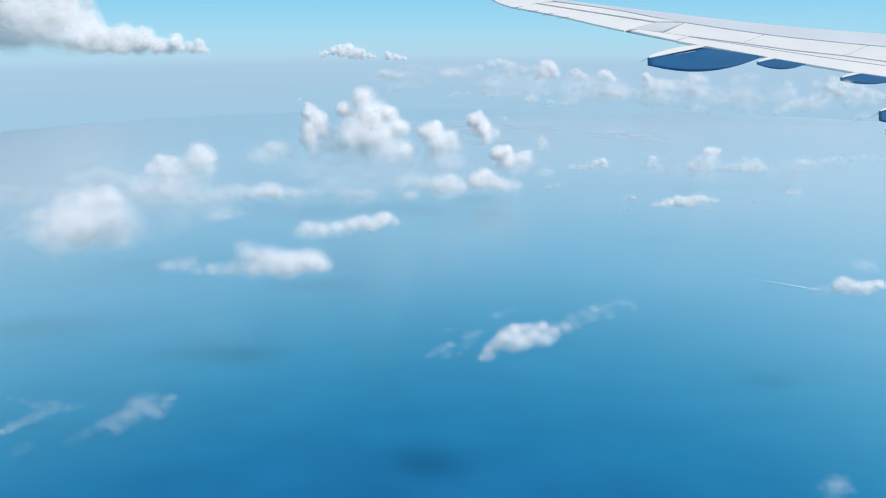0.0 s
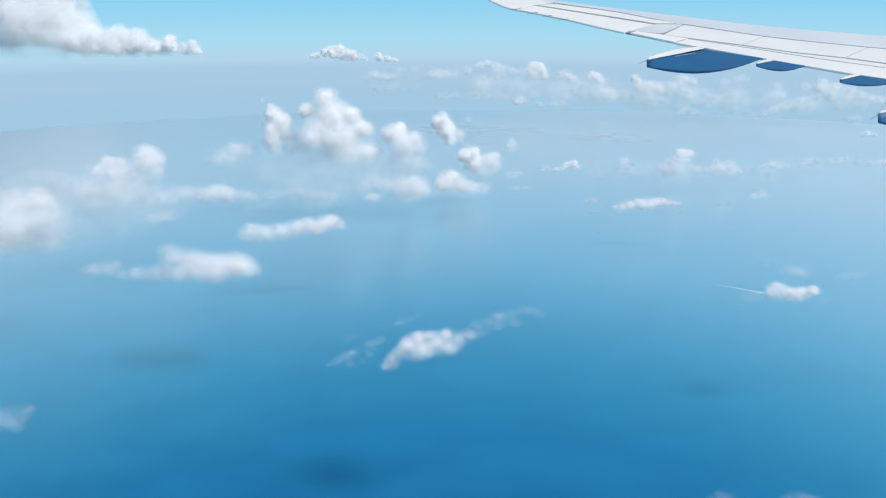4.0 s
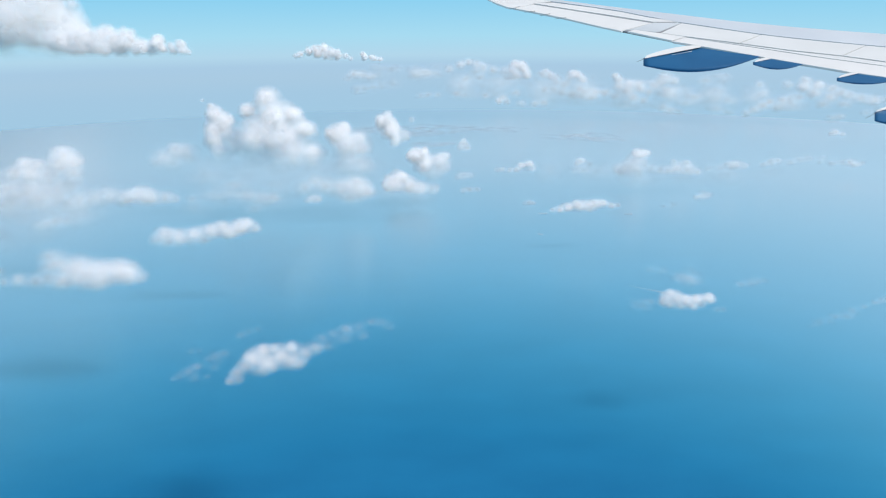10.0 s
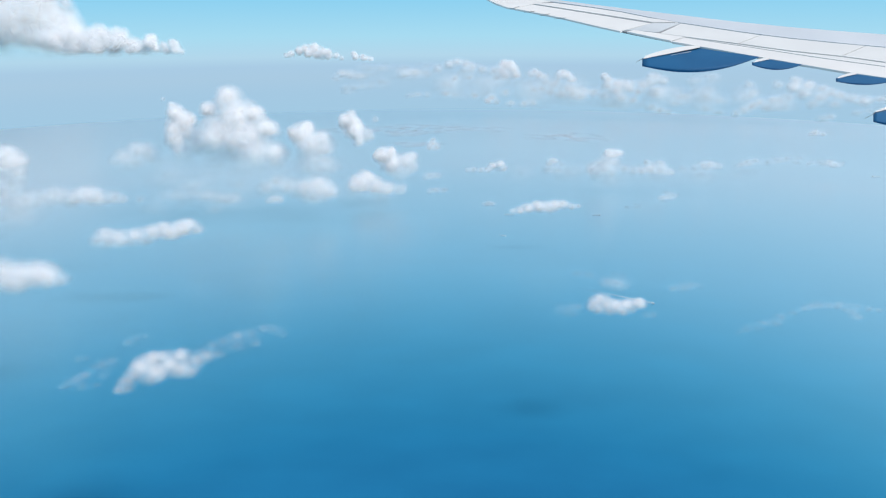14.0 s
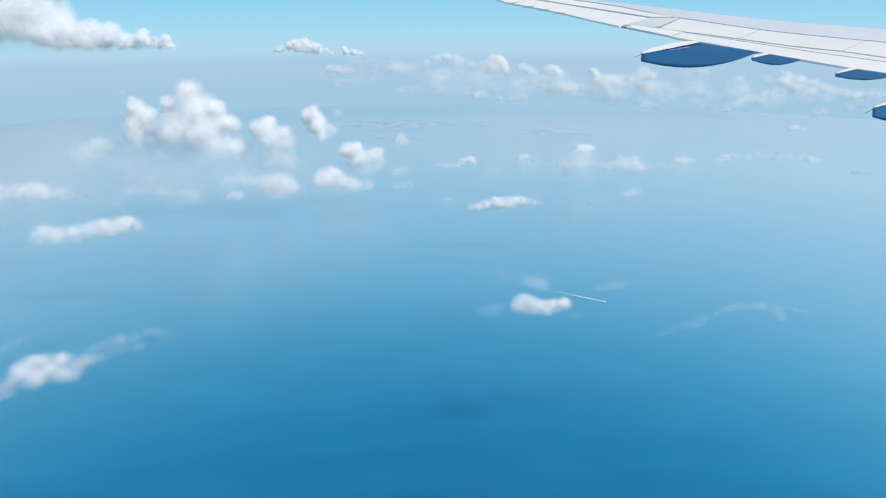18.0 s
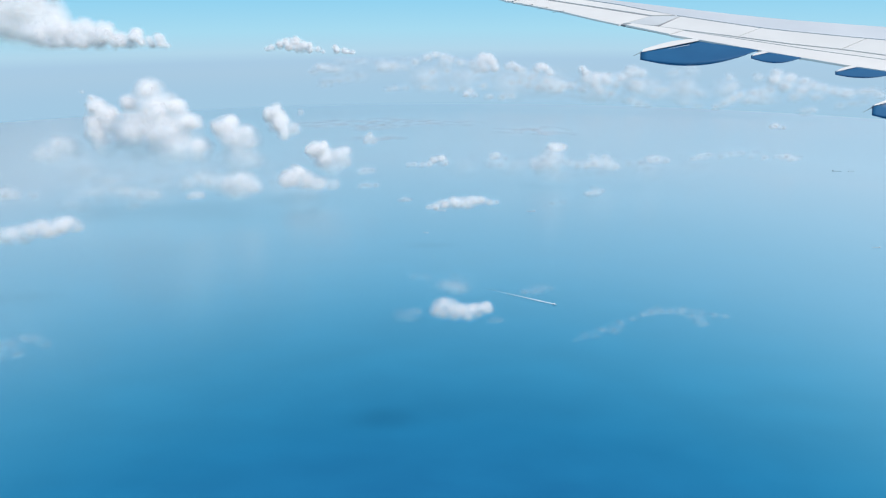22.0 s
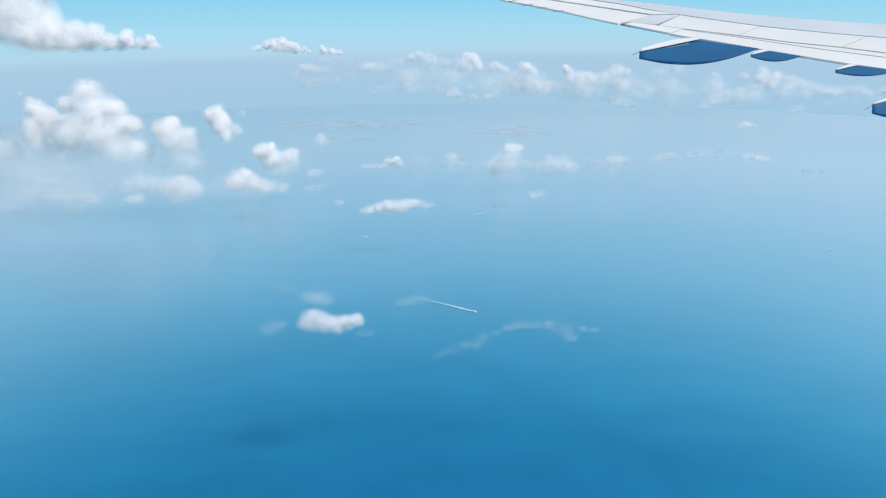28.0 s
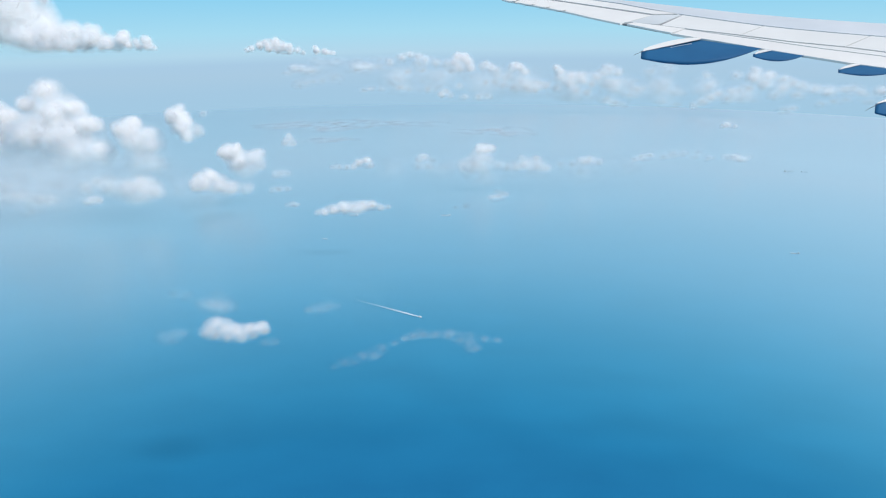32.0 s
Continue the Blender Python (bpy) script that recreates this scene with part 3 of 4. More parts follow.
cloud("cumulus_cloud", "small white cumulus cloud trailing a thin plume", (9.4, 72.0, 16.1), [(-0.83, 4.09, 1.07, 1), (-2.09, 3.41, 1.07, 1), (-0.32, 2.96, 1.27, 1), (-3.07, 2.27, 1.01, 0.95), (-4.10, 1.42, 0.81, 0.85), (-4.95, 0.49, 0.61, 0.7), (-3.90, 0.72, 0.68, 0.65), (1.49, 3.80, 1.13, 0.98), (2.49, 4.78, 0.80, 0.9), (2.80, 3.43, 1.13, 0.9), (4.17, 4.04, 1.00, 0.7), (5.49, 4.79, 0.86, 0.55), (-1.09, 1.89, 0.87, 0.65), (3.42, 2.67, 0.80, 0.55), (0.50, 4.77, 0.73, 0.9)], 0.04)
cloud("wispy_cloud", "thin drawn-out plume of a small cloud", (18.9, 72.3, 20.5), [(-4.39, 0.78, 0.73, 0.5), (-3.29, 1.53, 0.73, 0.5), (-1.99, 2.20, 0.66, 0.46), (-0.45, 2.71, 0.66, 0.46), (1.14, 2.94, 0.66, 0.5), (2.53, 3.45, 0.59, 0.5), (3.65, 3.45, 0.52, 0.4), (1.63, 1.84, 0.59, 0.36), (-0.70, 1.54, 0.79, 0.32), (-2.74, 0.64, 0.80, 0.32), (4.62, 2.95, 0.53, 0.25)], 0)
cloud("wispy_cloud", "torn faint wisps of cloud", (2.0, 72.5, 16.1), [(-2.78, 1.35, 0.68, 0.4), (-1.69, 1.89, 0.61, 0.4), (-3.82, 0.72, 0.55, 0.34), (-4.63, 0.33, 0.41, 0.28), (-2.12, 3.95, 0.47, 0.3), (-1.08, 4.18, 0.40, 0.28), (0.86, 3.43, 0.81, 0.42), (1.93, 3.97, 0.60, 0.34), (0.35, 1.90, 0.61, 0.3), (-0.47, 0.73, 0.41, 0.28), (4.17, 6.22, 0.53, 0.4), (5.21, 6.67, 0.46, 0.4), (6.24, 7.04, 0.40, 0.3), (-2.18, 0.73, 0.61, 0.34)], 0)
cloud("wispy_cloud", "small frayed white cloud low over the sea", (-31.2, 53.0, 17.4), [(1.44, 4.69, 0.89, 0.56), (2.20, 4.24, 0.78, 0.54), (0.68, 5.14, 0.72, 0.47), (2.11, 5.40, 0.55, 0.42), (2.76, 3.85, 0.56, 0.49), (3.82, 5.34, 0.50, 0.38), (4.40, 5.53, 0.39, 0.34), (-0.40, 3.71, 0.72, 0.53), (-1.60, 2.92, 0.78, 0.53), (-2.58, 2.52, 0.56, 0.47), (0.39, 3.39, 0.67, 0.44), (-1.53, 2.06, 0.56, 0.36), (-3.47, 2.25, 0.39, 0.31), (3.44, 4.70, 0.61, 0.39), (-5.06, 1.38, 0.73, 0.12), (-6.60, 0.50, 0.62, 0.14)], 0)
cloud("wispy_cloud", "torn streak of thin cloud low over the sea", (-41.7, 53.5, 15.6), [(-1.57, 3.83, 0.45, 0.51), (-2.54, 3.36, 0.46, 0.51), (-0.61, 4.30, 0.51, 0.51), (0.61, 4.64, 0.57, 0.42), (1.86, 5.17, 0.62, 0.37), (2.66, 6.29, 0.50, 0.32), (1.46, 5.70, 0.56, 0.31), (2.87, 5.70, 0.56, 0.31), (4.26, 5.84, 0.51, 0.22), (5.45, 6.17, 0.39, 0.19), (0.66, 6.16, 0.39, 0.22), (-0.62, 6.48, 0.34, 0.26), (-1.71, 6.87, 0.28, 0.22), (-3.48, 3.02, 0.46, 0.47), (-1.42, 0.77, 0.58, 0.17), (-2.37, 0.42, 0.52, 0.15), (-1.08, 1.46, 0.29, 0.19), (-4.44, 2.61, 0.46, 0.42)], 0)
cloud("wispy_cloud", "small pale cloud patch low over the sea", (37.6, 50.0, 13.2), [(-0.04, 2.26, 0.65, 0.5), (-0.76, 2.06, 0.55, 0.46), (0.79, 1.93, 0.55, 0.44), (-0.37, 2.80, 0.38, 0.46), (-1.33, 1.39, 0.44, 0.34), (0.55, 0.99, 0.60, 0.4), (1.48, 1.26, 0.44, 0.3), (-0.32, 0.44, 0.55, 0.3)], 0)
cloud("cumulus_cloud", "small bright cloud curling up at one end", (65.8, 93.5, 15.8), [(-2.41, 2.30, 0.91, 0.95), (-3.17, 1.54, 0.99, 0.95), (-1.34, 1.54, 1.07, 1), (0.11, 1.30, 0.99, 1), (1.49, 1.38, 0.84, 1), (2.70, 1.72, 0.69, 1), (3.22, 1.98, 0.69, 1), (3.55, 1.39, 0.61, 0.85), (-1.02, 0.61, 0.77, 0.8), (0.89, 0.62, 0.69, 0.8), (-2.56, 0.86, 0.84, 0.8), (2.19, 0.88, 0.61, 0.7), (-3.63, 1.11, 0.69, 0.7)], 0.05)
cloud("wispy_cloud", "faint small cloud patch near the curled cloud", (63.1, 92.3, 15.9), [(1.60, 5.70, 0.96, 0.38), (2.42, 5.29, 0.96, 0.38), (0.49, 5.45, 0.82, 0.32), (-2.10, 6.65, 0.66, 0.26), (-3.58, 6.65, 0.59, 0.2), (-4.39, 1.58, 0.91, 0.32), (-5.53, 1.33, 0.91, 0.26), (-3.18, 1.58, 0.75, 0.26), (6.56, 0.61, 0.53, 0.3), (7.70, 0.36, 0.45, 0.24)], 0)
cloud("wispy_cloud", "thin angular wisp of cloud with a faint tail", (88.6, 85.0, 17.0), [(-0.44, 4.15, 0.54, 0.5), (0.54, 4.38, 0.54, 0.52), (1.89, 4.31, 0.54, 0.52), (3.26, 4.09, 0.61, 0.52), (4.45, 3.72, 0.61, 0.55), (5.42, 3.04, 0.61, 0.5), (6.04, 2.52, 0.48, 0.38), (5.59, 4.17, 0.47, 0.38), (6.99, 3.80, 0.41, 0.34), (8.36, 3.58, 0.41, 0.26), (-1.36, 3.92, 0.47, 0.4), (-2.50, 3.24, 0.54, 0.28), (-3.78, 2.56, 0.61, 0.32), (-4.81, 2.02, 0.62, 0.32), (-5.86, 1.63, 0.62, 0.3), (-6.92, 1.17, 0.55, 0.28), (-7.98, 0.78, 0.55, 0.3), (-9.04, 0.39, 0.48, 0.26), (0.15, 4.83, 0.34, 0.28)], 0)
cloud("wispy_cloud", "faint veil of cloud beside the boat wake", (76.2, 95.8, 18.2), [(-0.54, 0.90, 0.78, 0.38), (0.61, 1.07, 0.78, 0.36), (-1.68, 0.56, 0.70, 0.32), (1.61, 1.24, 0.46, 0.24)], 0)
cloud("cumulus_cloud", "flat little white cloud with a level base", (66.6, 171.3, 7.6), [(4.69, 2.72, 1.26, 1), (2.54, 2.42, 1.55, 1), (0.38, 2.28, 1.45, 1), (-1.77, 2.13, 1.45, 1), (-4.51, 1.53, 1.46, 1), (-6.82, 1.24, 1.27, 0.95), (-8.55, 0.79, 0.98, 0.8), (6.85, 2.27, 1.06, 0.85), (8.57, 2.27, 0.78, 0.6), (-2.49, 2.73, 1.06, 0.95), (1.11, 1.38, 1.17, 0.8)], 0.15)
cloud("cumulus_cloud", "small white cumulus cloud with a square top", (98.0, 239.9, -0.9), [(0.71, 11.03, 1.99, 1), (2.93, 10.62, 1.99, 1), (4.48, 11.43, 1.44, 0.95), (0.06, 8.40, 2.22, 0.9), (-1.84, 6.36, 2.67, 0.88), (-4.39, 4.72, 2.23, 0.9), (3.13, 7.37, 2.22, 0.6), (-2.72, 3.68, 2.23, 0.7), (1.26, 4.91, 2.67, 0.6), (-3.63, 1.61, 2.02, 0.35)], 0.15)
cloud("cumulus_cloud", "low pale cloud row", (121.0, 239.3, 2.0), [(-9.85, 2.12, 1.86, 0.78), (-6.90, 2.93, 2.32, 0.85), (-2.86, 2.52, 2.32, 0.8), (0.24, 1.49, 1.86, 0.7), (-12.87, 2.13, 1.86, 0.55), (-15.91, 2.54, 2.08, 0.5), (11.98, 4.12, 1.85, 0.68), (14.97, 4.11, 2.07, 0.76), (18.03, 3.49, 1.61, 0.5), (-8.07, 4.98, 1.39, 0.45), (-3.04, 4.56, 1.61, 0.6), (9.11, 2.90, 1.39, 0.45), (5.15, 2.50, 1.61, 0.3)], 0.1)
cloud("wispy_cloud", "thin broken line of distant cloud", (170.3, 260.7, 0.2), [(-10.99, 2.16, 1.54, 0.6), (-7.82, 2.82, 1.53, 0.6), (-13.89, 1.05, 1.32, 0.55), (-3.41, 2.36, 1.53, 0.5), (0.86, 2.80, 1.75, 0.55), (3.94, 3.89, 1.53, 0.38), (8.78, 2.11, 1.31, 0.5), (12.97, 1.66, 1.31, 0.45), (9.57, 3.88, 1.31, 0.38)], 0)
cloud("wispy_cloud", "pale distant cloud with a dark flat base", (199.4, 272.6, -2.5), [(-4.65, 2.46, 1.61, 0.65), (-1.29, 2.69, 1.83, 0.7), (1.47, 1.29, 1.61, 0.55), (4.47, 2.21, 1.15, 0.4)], 0.1)
cloud("cumulus_cloud", "tiny white cumulus puff", (54.6, 240.8, 2.6), [(5.11, 3.53, 1.63, 1), (2.46, 2.71, 1.63, 0.95), (0.41, 1.47, 1.43, 0.85), (-2.05, 1.06, 1.33, 0.6), (-4.90, 1.28, 1.43, 0.55), (-7.15, 1.28, 1.23, 0.45), (6.12, 1.67, 1.43, 0.6)], 0.1)
cloud("cumulus_cloud", "tiny upright white cloud", (35.1, 234.3, 12.2), [(-0.20, 2.71, 1.41, 0.95), (-1.01, 1.29, 1.61, 0.7), (1.21, 1.29, 1.41, 0.6), (0.01, 4.12, 0.80, 0.8)], 0.15)
cloud("wispy_cloud", "tiny faint flat cloud", (36.7, 212.8, 2.2), [(-0.19, 1.13, 1.31, 0.62), (2.43, 1.33, 1.12, 0.6), (-2.24, 0.75, 0.93, 0.45)], 0)
cloud("cumulus_cloud", "pale hazy cloud puffs", (79.5, 242.6, 1.4), [(-0.37, 5.39, 1.63, 0.85), (-1.58, 4.56, 1.64, 0.6), (-2.34, 2.07, 2.05, 0.42), (1.36, 1.64, 2.05, 0.42), (2.93, 4.14, 1.23, 0.4)], 0.15)
cloud("wispy_cloud", "tiny isolated white puff", (98.3, 182.5, 5.7), [(4.00, 3.78, 1.22, 0.7), (2.21, 3.31, 0.99, 0.6), (5.51, 3.93, 0.99, 0.6), (-4.64, 0.93, 0.92, 0.32), (-7.07, 0.62, 0.77, 0.22)], 0)
cloud("wispy_cloud", "tiny pale flat cloud", (51.5, 172.9, 9.4), [(-0.05, 0.73, 0.87, 0.68), (1.12, 0.58, 0.73, 0.58), (-1.07, 0.58, 0.65, 0.5)], 0)
cloud("cumulus_cloud", "tiny bright distant puff", (202.5, 292.4, 7.3), [(-0.30, 1.47, 1.58, 0.9), (-2.14, 0.99, 1.22, 0.7), (2.44, 0.97, 1.22, 0.7)], 0.1)
cloud("cumulus_cloud", "distant low row of bright white cumulus heads", (-95.2, 735.0, 15.2), [(-25.50, 12.89, 5.02, 1), (-16.08, 12.87, 6.27, 1), (-31.92, 10.51, 5.02, 1), (-6.88, 8.65, 5.65, 1), (-22.67, 7.49, 5.03, 1), (-40.92, 7.53, 4.40, 0.95), (0.06, 9.24, 4.40, 1), (-0.76, 5.03, 5.03, 0.95), (8.69, 5.01, 4.09, 0.85), (14.26, 2.59, 3.15, 0.7), (27.65, 7.37, 3.46, 0.95), (29.42, 3.76, 4.41, 0.95), (40.09, 2.53, 4.41, 0.95), (46.99, 1.30, 3.78, 0.85), (36.98, 3.74, 3.78, 0.95), (-12.70, 5.66, 5.03, 0.95), (-46.71, 5.74, 3.15, 0.7)], 0.04, True)
cloud("cumulus_cloud", "huge bright cloud mass with a towering top", (-681.5, 1100.0, 1.5), [(5.02, 71.38, 45.72, 1), (-52.76, 62.86, 56.06, 1), (-108.64, 63.01, 61.18, 1), (43.03, 75.60, 42.60, 1), (66.06, 52.08, 28.62, 1), (55.67, 69.52, 25.41, 1), (24.97, 34.58, 32.90, 1), (-33.03, 27.62, 32.99, 1), (-89.98, 25.98, 33.02, 1), (81.96, 37.98, 24.64, 1), (92.84, 84.05, 10.11, 0.6), (-40.34, 114.14, 60.12, 1), (13.61, 109.77, 45.14, 1), (-93.08, 122.69, 59.97, 1), (57.63, 101.19, 30.17, 0.95), (88.41, 22.87, 22.69, 1), (50.75, 22.96, 24.76, 1), (-162.13, 71.83, 61.03, 1)], 0.16, True)
cloud("cumulus_cloud", "long row of bright cumulus heads beside the huge cloud", (-430.8, 963.0, 8.5), [(-70.22, 29.32, 17.83, 1), (-46.42, 24.60, 17.86, 1), (-56.06, 16.82, 17.01, 1), (-26.00, 23.77, 17.86, 1), (-9.75, 27.62, 15.05, 1), (-1.59, 22.16, 14.10, 1), (-19.48, 13.60, 14.15, 1), (9.76, 15.88, 12.24, 1), (17.28, 11.16, 9.46, 1), (35.97, 25.95, 8.43, 1), (39.06, 18.94, 8.45, 1), (43.81, 11.89, 8.47, 1), (58.22, 8.71, 7.58, 1), (70.21, 18.08, 7.55, 0.95), (70.71, 9.47, 7.57, 1), (78.55, 6.30, 4.78, 0.8), (-40.39, 12.08, 14.16, 1), (-72.99, 14.51, 15.14, 1), (4.41, 8.05, 8.49, 0.9), (-89.20, 16.12, 15.13, 1), (-104.16, 23.96, 18.86, 1), (26.48, 17.41, 8.46, 0.9), (55.08, 15.78, 6.57, 0.8), (26.72, 8.00, 8.49, 0.9)], 0.16, True)
cloud("cloud_bank", "far row of small white cumulus heads in haze", (-19.4, 613.0, -12.2), [(-40.91, 22.72, 4.64, 0.7), (-33.14, 22.68, 4.13, 0.6), (-46.39, 18.76, 3.62, 0.6), (-25.53, 20.16, 6.20, 0.45), (-17.47, 25.09, 7.21, 0.38), (-4.49, 26.50, 6.17, 0.36), (-38.80, 8.67, 4.68, 0.55), (-31.42, 9.65, 4.68, 0.55), (-23.50, 11.12, 4.15, 0.5), (-15.66, 11.59, 4.15, 0.45), (-5.07, 15.06, 7.25, 0.3), (16.00, 23.43, 6.18, 0.45), (26.35, 24.37, 6.69, 0.48), (36.62, 23.32, 6.17, 0.45), (20.44, 3.33, 4.17, 0.5), (28.30, 4.31, 3.64, 0.5), (37.15, 3.77, 3.64, 0.45), (55.39, 4.70, 3.64, 0.6), (62.14, 3.66, 3.12, 0.5)], 0)
cloud("cloud_bank", "far bank of cumulus with one tall bright head", (68.1, 600.0, 4.3), [(-39.69, 11.63, 5.02, 0.55), (-29.60, 14.94, 4.51, 0.7), (-22.06, 17.30, 4.00, 0.85), (-14.58, 15.34, 4.50, 0.75), (-9.08, 13.39, 4.51, 0.65), (0.45, 10.45, 5.01, 0.6), (10.48, 8.95, 5.02, 0.6), (19.41, 14.68, 4.50, 0.95), (24.41, 14.17, 5.00, 1), (27.99, 10.31, 4.51, 1), (16.98, 9.88, 4.51, 0.95), (30.60, 5.46, 4.02, 0.95), (21.57, 5.51, 5.03, 0.9), (14.56, 4.09, 4.03, 0.7), (-24.72, 2.82, 3.53, 0.6), (-12.11, 3.74, 3.53, 0.55), (-14.60, 9.56, 6.02, 0.5)], 0)
cloud("cloud_bank", "far low puffs under the cumulus bank", (86.8, 590.0, -16.9), [(-13.26, 5.31, 3.51, 0.8), (-9.77, 7.74, 3.25, 0.7), (-25.78, 10.25, 3.50, 0.5), (-5.73, 4.29, 3.26, 0.6), (6.80, 3.26, 4.01, 0.5), (19.32, 3.21, 4.01, 0.5), (26.79, 4.16, 3.51, 0.45), (1.64, 12.56, 4.49, 0.4)], 0)
cloud("cloud_bank", "far bank of bright cumulus heads over pale haze", (129.9, 570.0, -9.3), [(-18.96, 24.52, 3.33, 0.88), (-14.10, 21.28, 3.81, 0.85), (-10.23, 19.42, 3.34, 0.7), (-21.26, 22.24, 3.81, 0.6), (4.81, 23.02, 3.80, 1), (9.64, 21.16, 3.81, 1), (13.64, 17.46, 3.34, 0.9), (2.61, 19.36, 3.81, 0.7), (-1.86, 12.91, 4.31, 0.7), (0.42, 15.22, 3.11, 0.6), (-11.33, 10.63, 4.32, 0.7), (-18.46, 9.26, 3.36, 0.6), (5.63, 5.88, 5.29, 0.7), (15.21, 5.84, 4.81, 0.7), (24.71, 7.20, 4.80, 0.7), (22.53, 3.46, 4.33, 0.6), (-4.06, 8.27, 4.80, 0.6), (10.18, 10.53, 6.71, 0.45), (-9.12, 15.26, 6.69, 0.35)], 0)
cloud("cloud_bank", "far bank of pale cumulus partly dissolved in haze", (185.0, 552.0, -9.8), [(-18.08, 22.86, 3.22, 0.95), (-14.62, 19.29, 3.69, 0.92), (-15.21, 14.82, 4.16, 0.8), (-6.08, 15.68, 4.62, 0.8), (0.78, 16.09, 4.16, 0.8), (-8.03, 11.19, 4.63, 0.7), (3.38, 12.49, 3.70, 0.7), (14.68, 14.68, 4.16, 0.7), (18.93, 18.23, 4.15, 0.7), (23.21, 21.33, 5.06, 0.7), (30.29, 19.07, 4.60, 0.6), (10.49, 10.21, 4.17, 0.6), (-2.91, 4.84, 4.65, 0.6), (6.50, 2.98, 3.72, 0.65), (-16.94, 6.72, 4.65, 0.6), (-26.38, 9.47, 4.18, 0.6)], 0)
cloud("cloud_bank", "far pale cumulus bank with a soft veil", (235.2, 548.0, -19.3), [(-24.74, 20.10, 6.43, 0.5), (-8.51, 17.79, 6.44, 0.55), (-1.39, 15.51, 5.53, 0.5), (-10.06, 11.04, 4.62, 0.5), (-20.85, 4.27, 3.72, 0.62), (-13.73, 2.42, 3.02, 0.6), (-28.09, 7.49, 3.71, 0.55), (6.24, 27.95, 5.48, 0.5), (17.46, 28.78, 5.02, 0.5), (14.05, 19.92, 7.34, 0.45), (26.33, 13.14, 5.53, 0.45), (15.75, 6.40, 5.56, 0.42), (27.54, 4.08, 4.64, 0.36)], 0)
cloud("cloud_bank", "far cumulus bank with one bright rounded head", (321.2, 545.0, -20.1), [(-45.56, 2.95, 3.69, 0.55), (-39.23, 6.55, 4.60, 0.6), (-32.86, 9.68, 4.59, 0.68), (-26.39, 11.90, 4.12, 0.7), (-17.60, 13.66, 4.12, 0.72), (-10.87, 14.07, 3.66, 0.7), (-4.46, 16.28, 4.11, 0.6), (-19.00, 8.28, 5.51, 0.5), (-34.22, 18.63, 6.39, 0.42), (-37.61, 26.17, 4.09, 0.5), (-15.12, 26.06, 4.54, 0.5), (0.88, 29.49, 4.07, 0.7), (-1.33, 24.24, 4.99, 0.8), (9.74, 25.06, 4.99, 0.8), (8.53, 19.33, 5.92, 0.8), (21.38, 22.81, 4.54, 0.75), (28.71, 19.68, 5.00, 0.75), (20.38, 16.17, 5.47, 0.7), (38.15, 17.42, 5.01, 0.65), (47.61, 15.16, 5.47, 0.6), (57.00, 13.34, 5.48, 0.55), (16.86, 10.82, 5.49, 0.55), (34.97, 10.75, 5.49, 0.5)], 0)
cloud("cloud_bank", "far low cumulus bank in pale haze", (402.5, 540.0, -25.0), [(-14.34, 20.44, 4.51, 0.6), (-7.85, 21.29, 4.51, 0.65), (-0.37, 17.73, 4.97, 0.6), (12.69, 19.00, 5.41, 0.65), (24.14, 17.62, 5.42, 0.65), (35.26, 17.58, 5.41, 0.6), (48.25, 18.84, 5.41, 0.5), (-21.15, 10.71, 3.63, 0.5), (-29.76, 8.95, 3.64, 0.5), (-55.73, 3.66, 4.57, 0.5), (-50.74, 5.89, 3.65, 0.5), (-12.57, 12.46, 4.08, 0.4), (5.86, 10.15, 4.54, 0.4), (24.09, 8.74, 5.45, 0.4), (42.22, 7.78, 5.45, 0.4)], 0)
cloud("wispy_cloud", "faint torn cloud patch low over the sea", (44.5, 50.0, 14.3), [(-0.62, 1.04, 0.64, 0.46), (0.38, 1.30, 0.59, 0.44), (1.50, 1.05, 0.59, 0.38), (0.13, 0.51, 0.64, 0.38), (-1.39, 0.64, 0.43, 0.3)], 0)
cloud("wispy_cloud", "thin veil of haze under the cumulus towers", (-12.6, 201.8, 0.2), [(-33.10, 11.51, 6.28, 0.42), (-22.93, 9.42, 7.38, 0.44), (-11.85, 8.71, 7.38, 0.44), (0.15, 8.70, 6.64, 0.42), (12.14, 9.39, 5.53, 0.4), (23.20, 6.26, 5.16, 0.34), (32.40, 4.17, 5.16, 0.3)], 0)
cloud("wispy_cloud", "thin veil of haze among the cumulus clouds", (-68.5, 145.5, 6.1), [(-11.83, 12.16, 5.42, 0.36), (-3.67, 10.88, 5.42, 0.4), (5.85, 11.25, 5.42, 0.4), (14.00, 10.74, 4.87, 0.36), (-6.39, 3.87, 4.88, 0.26), (1.77, 5.78, 4.88, 0.24)], 0)
cloud("wispy_cloud", "pale veil of haze in the far cloud bank", (216.0, 565.0, -16.9), [(-177.81, 21.32, 11.83, 0.56), (-143.35, 20.33, 12.80, 0.6), (-108.93, 17.48, 12.80, 0.6), (-72.09, 17.42, 12.79, 0.62), (-35.28, 14.57, 12.79, 0.62), (1.49, 13.58, 11.80, 0.62), (38.23, 11.67, 11.79, 0.62), (74.92, 10.68, 11.78, 0.62), (106.70, 7.86, 9.82, 0.62), (140.88, 6.88, 7.36, 0.32), (175.04, 6.82, 6.86, 0.32)], 0)
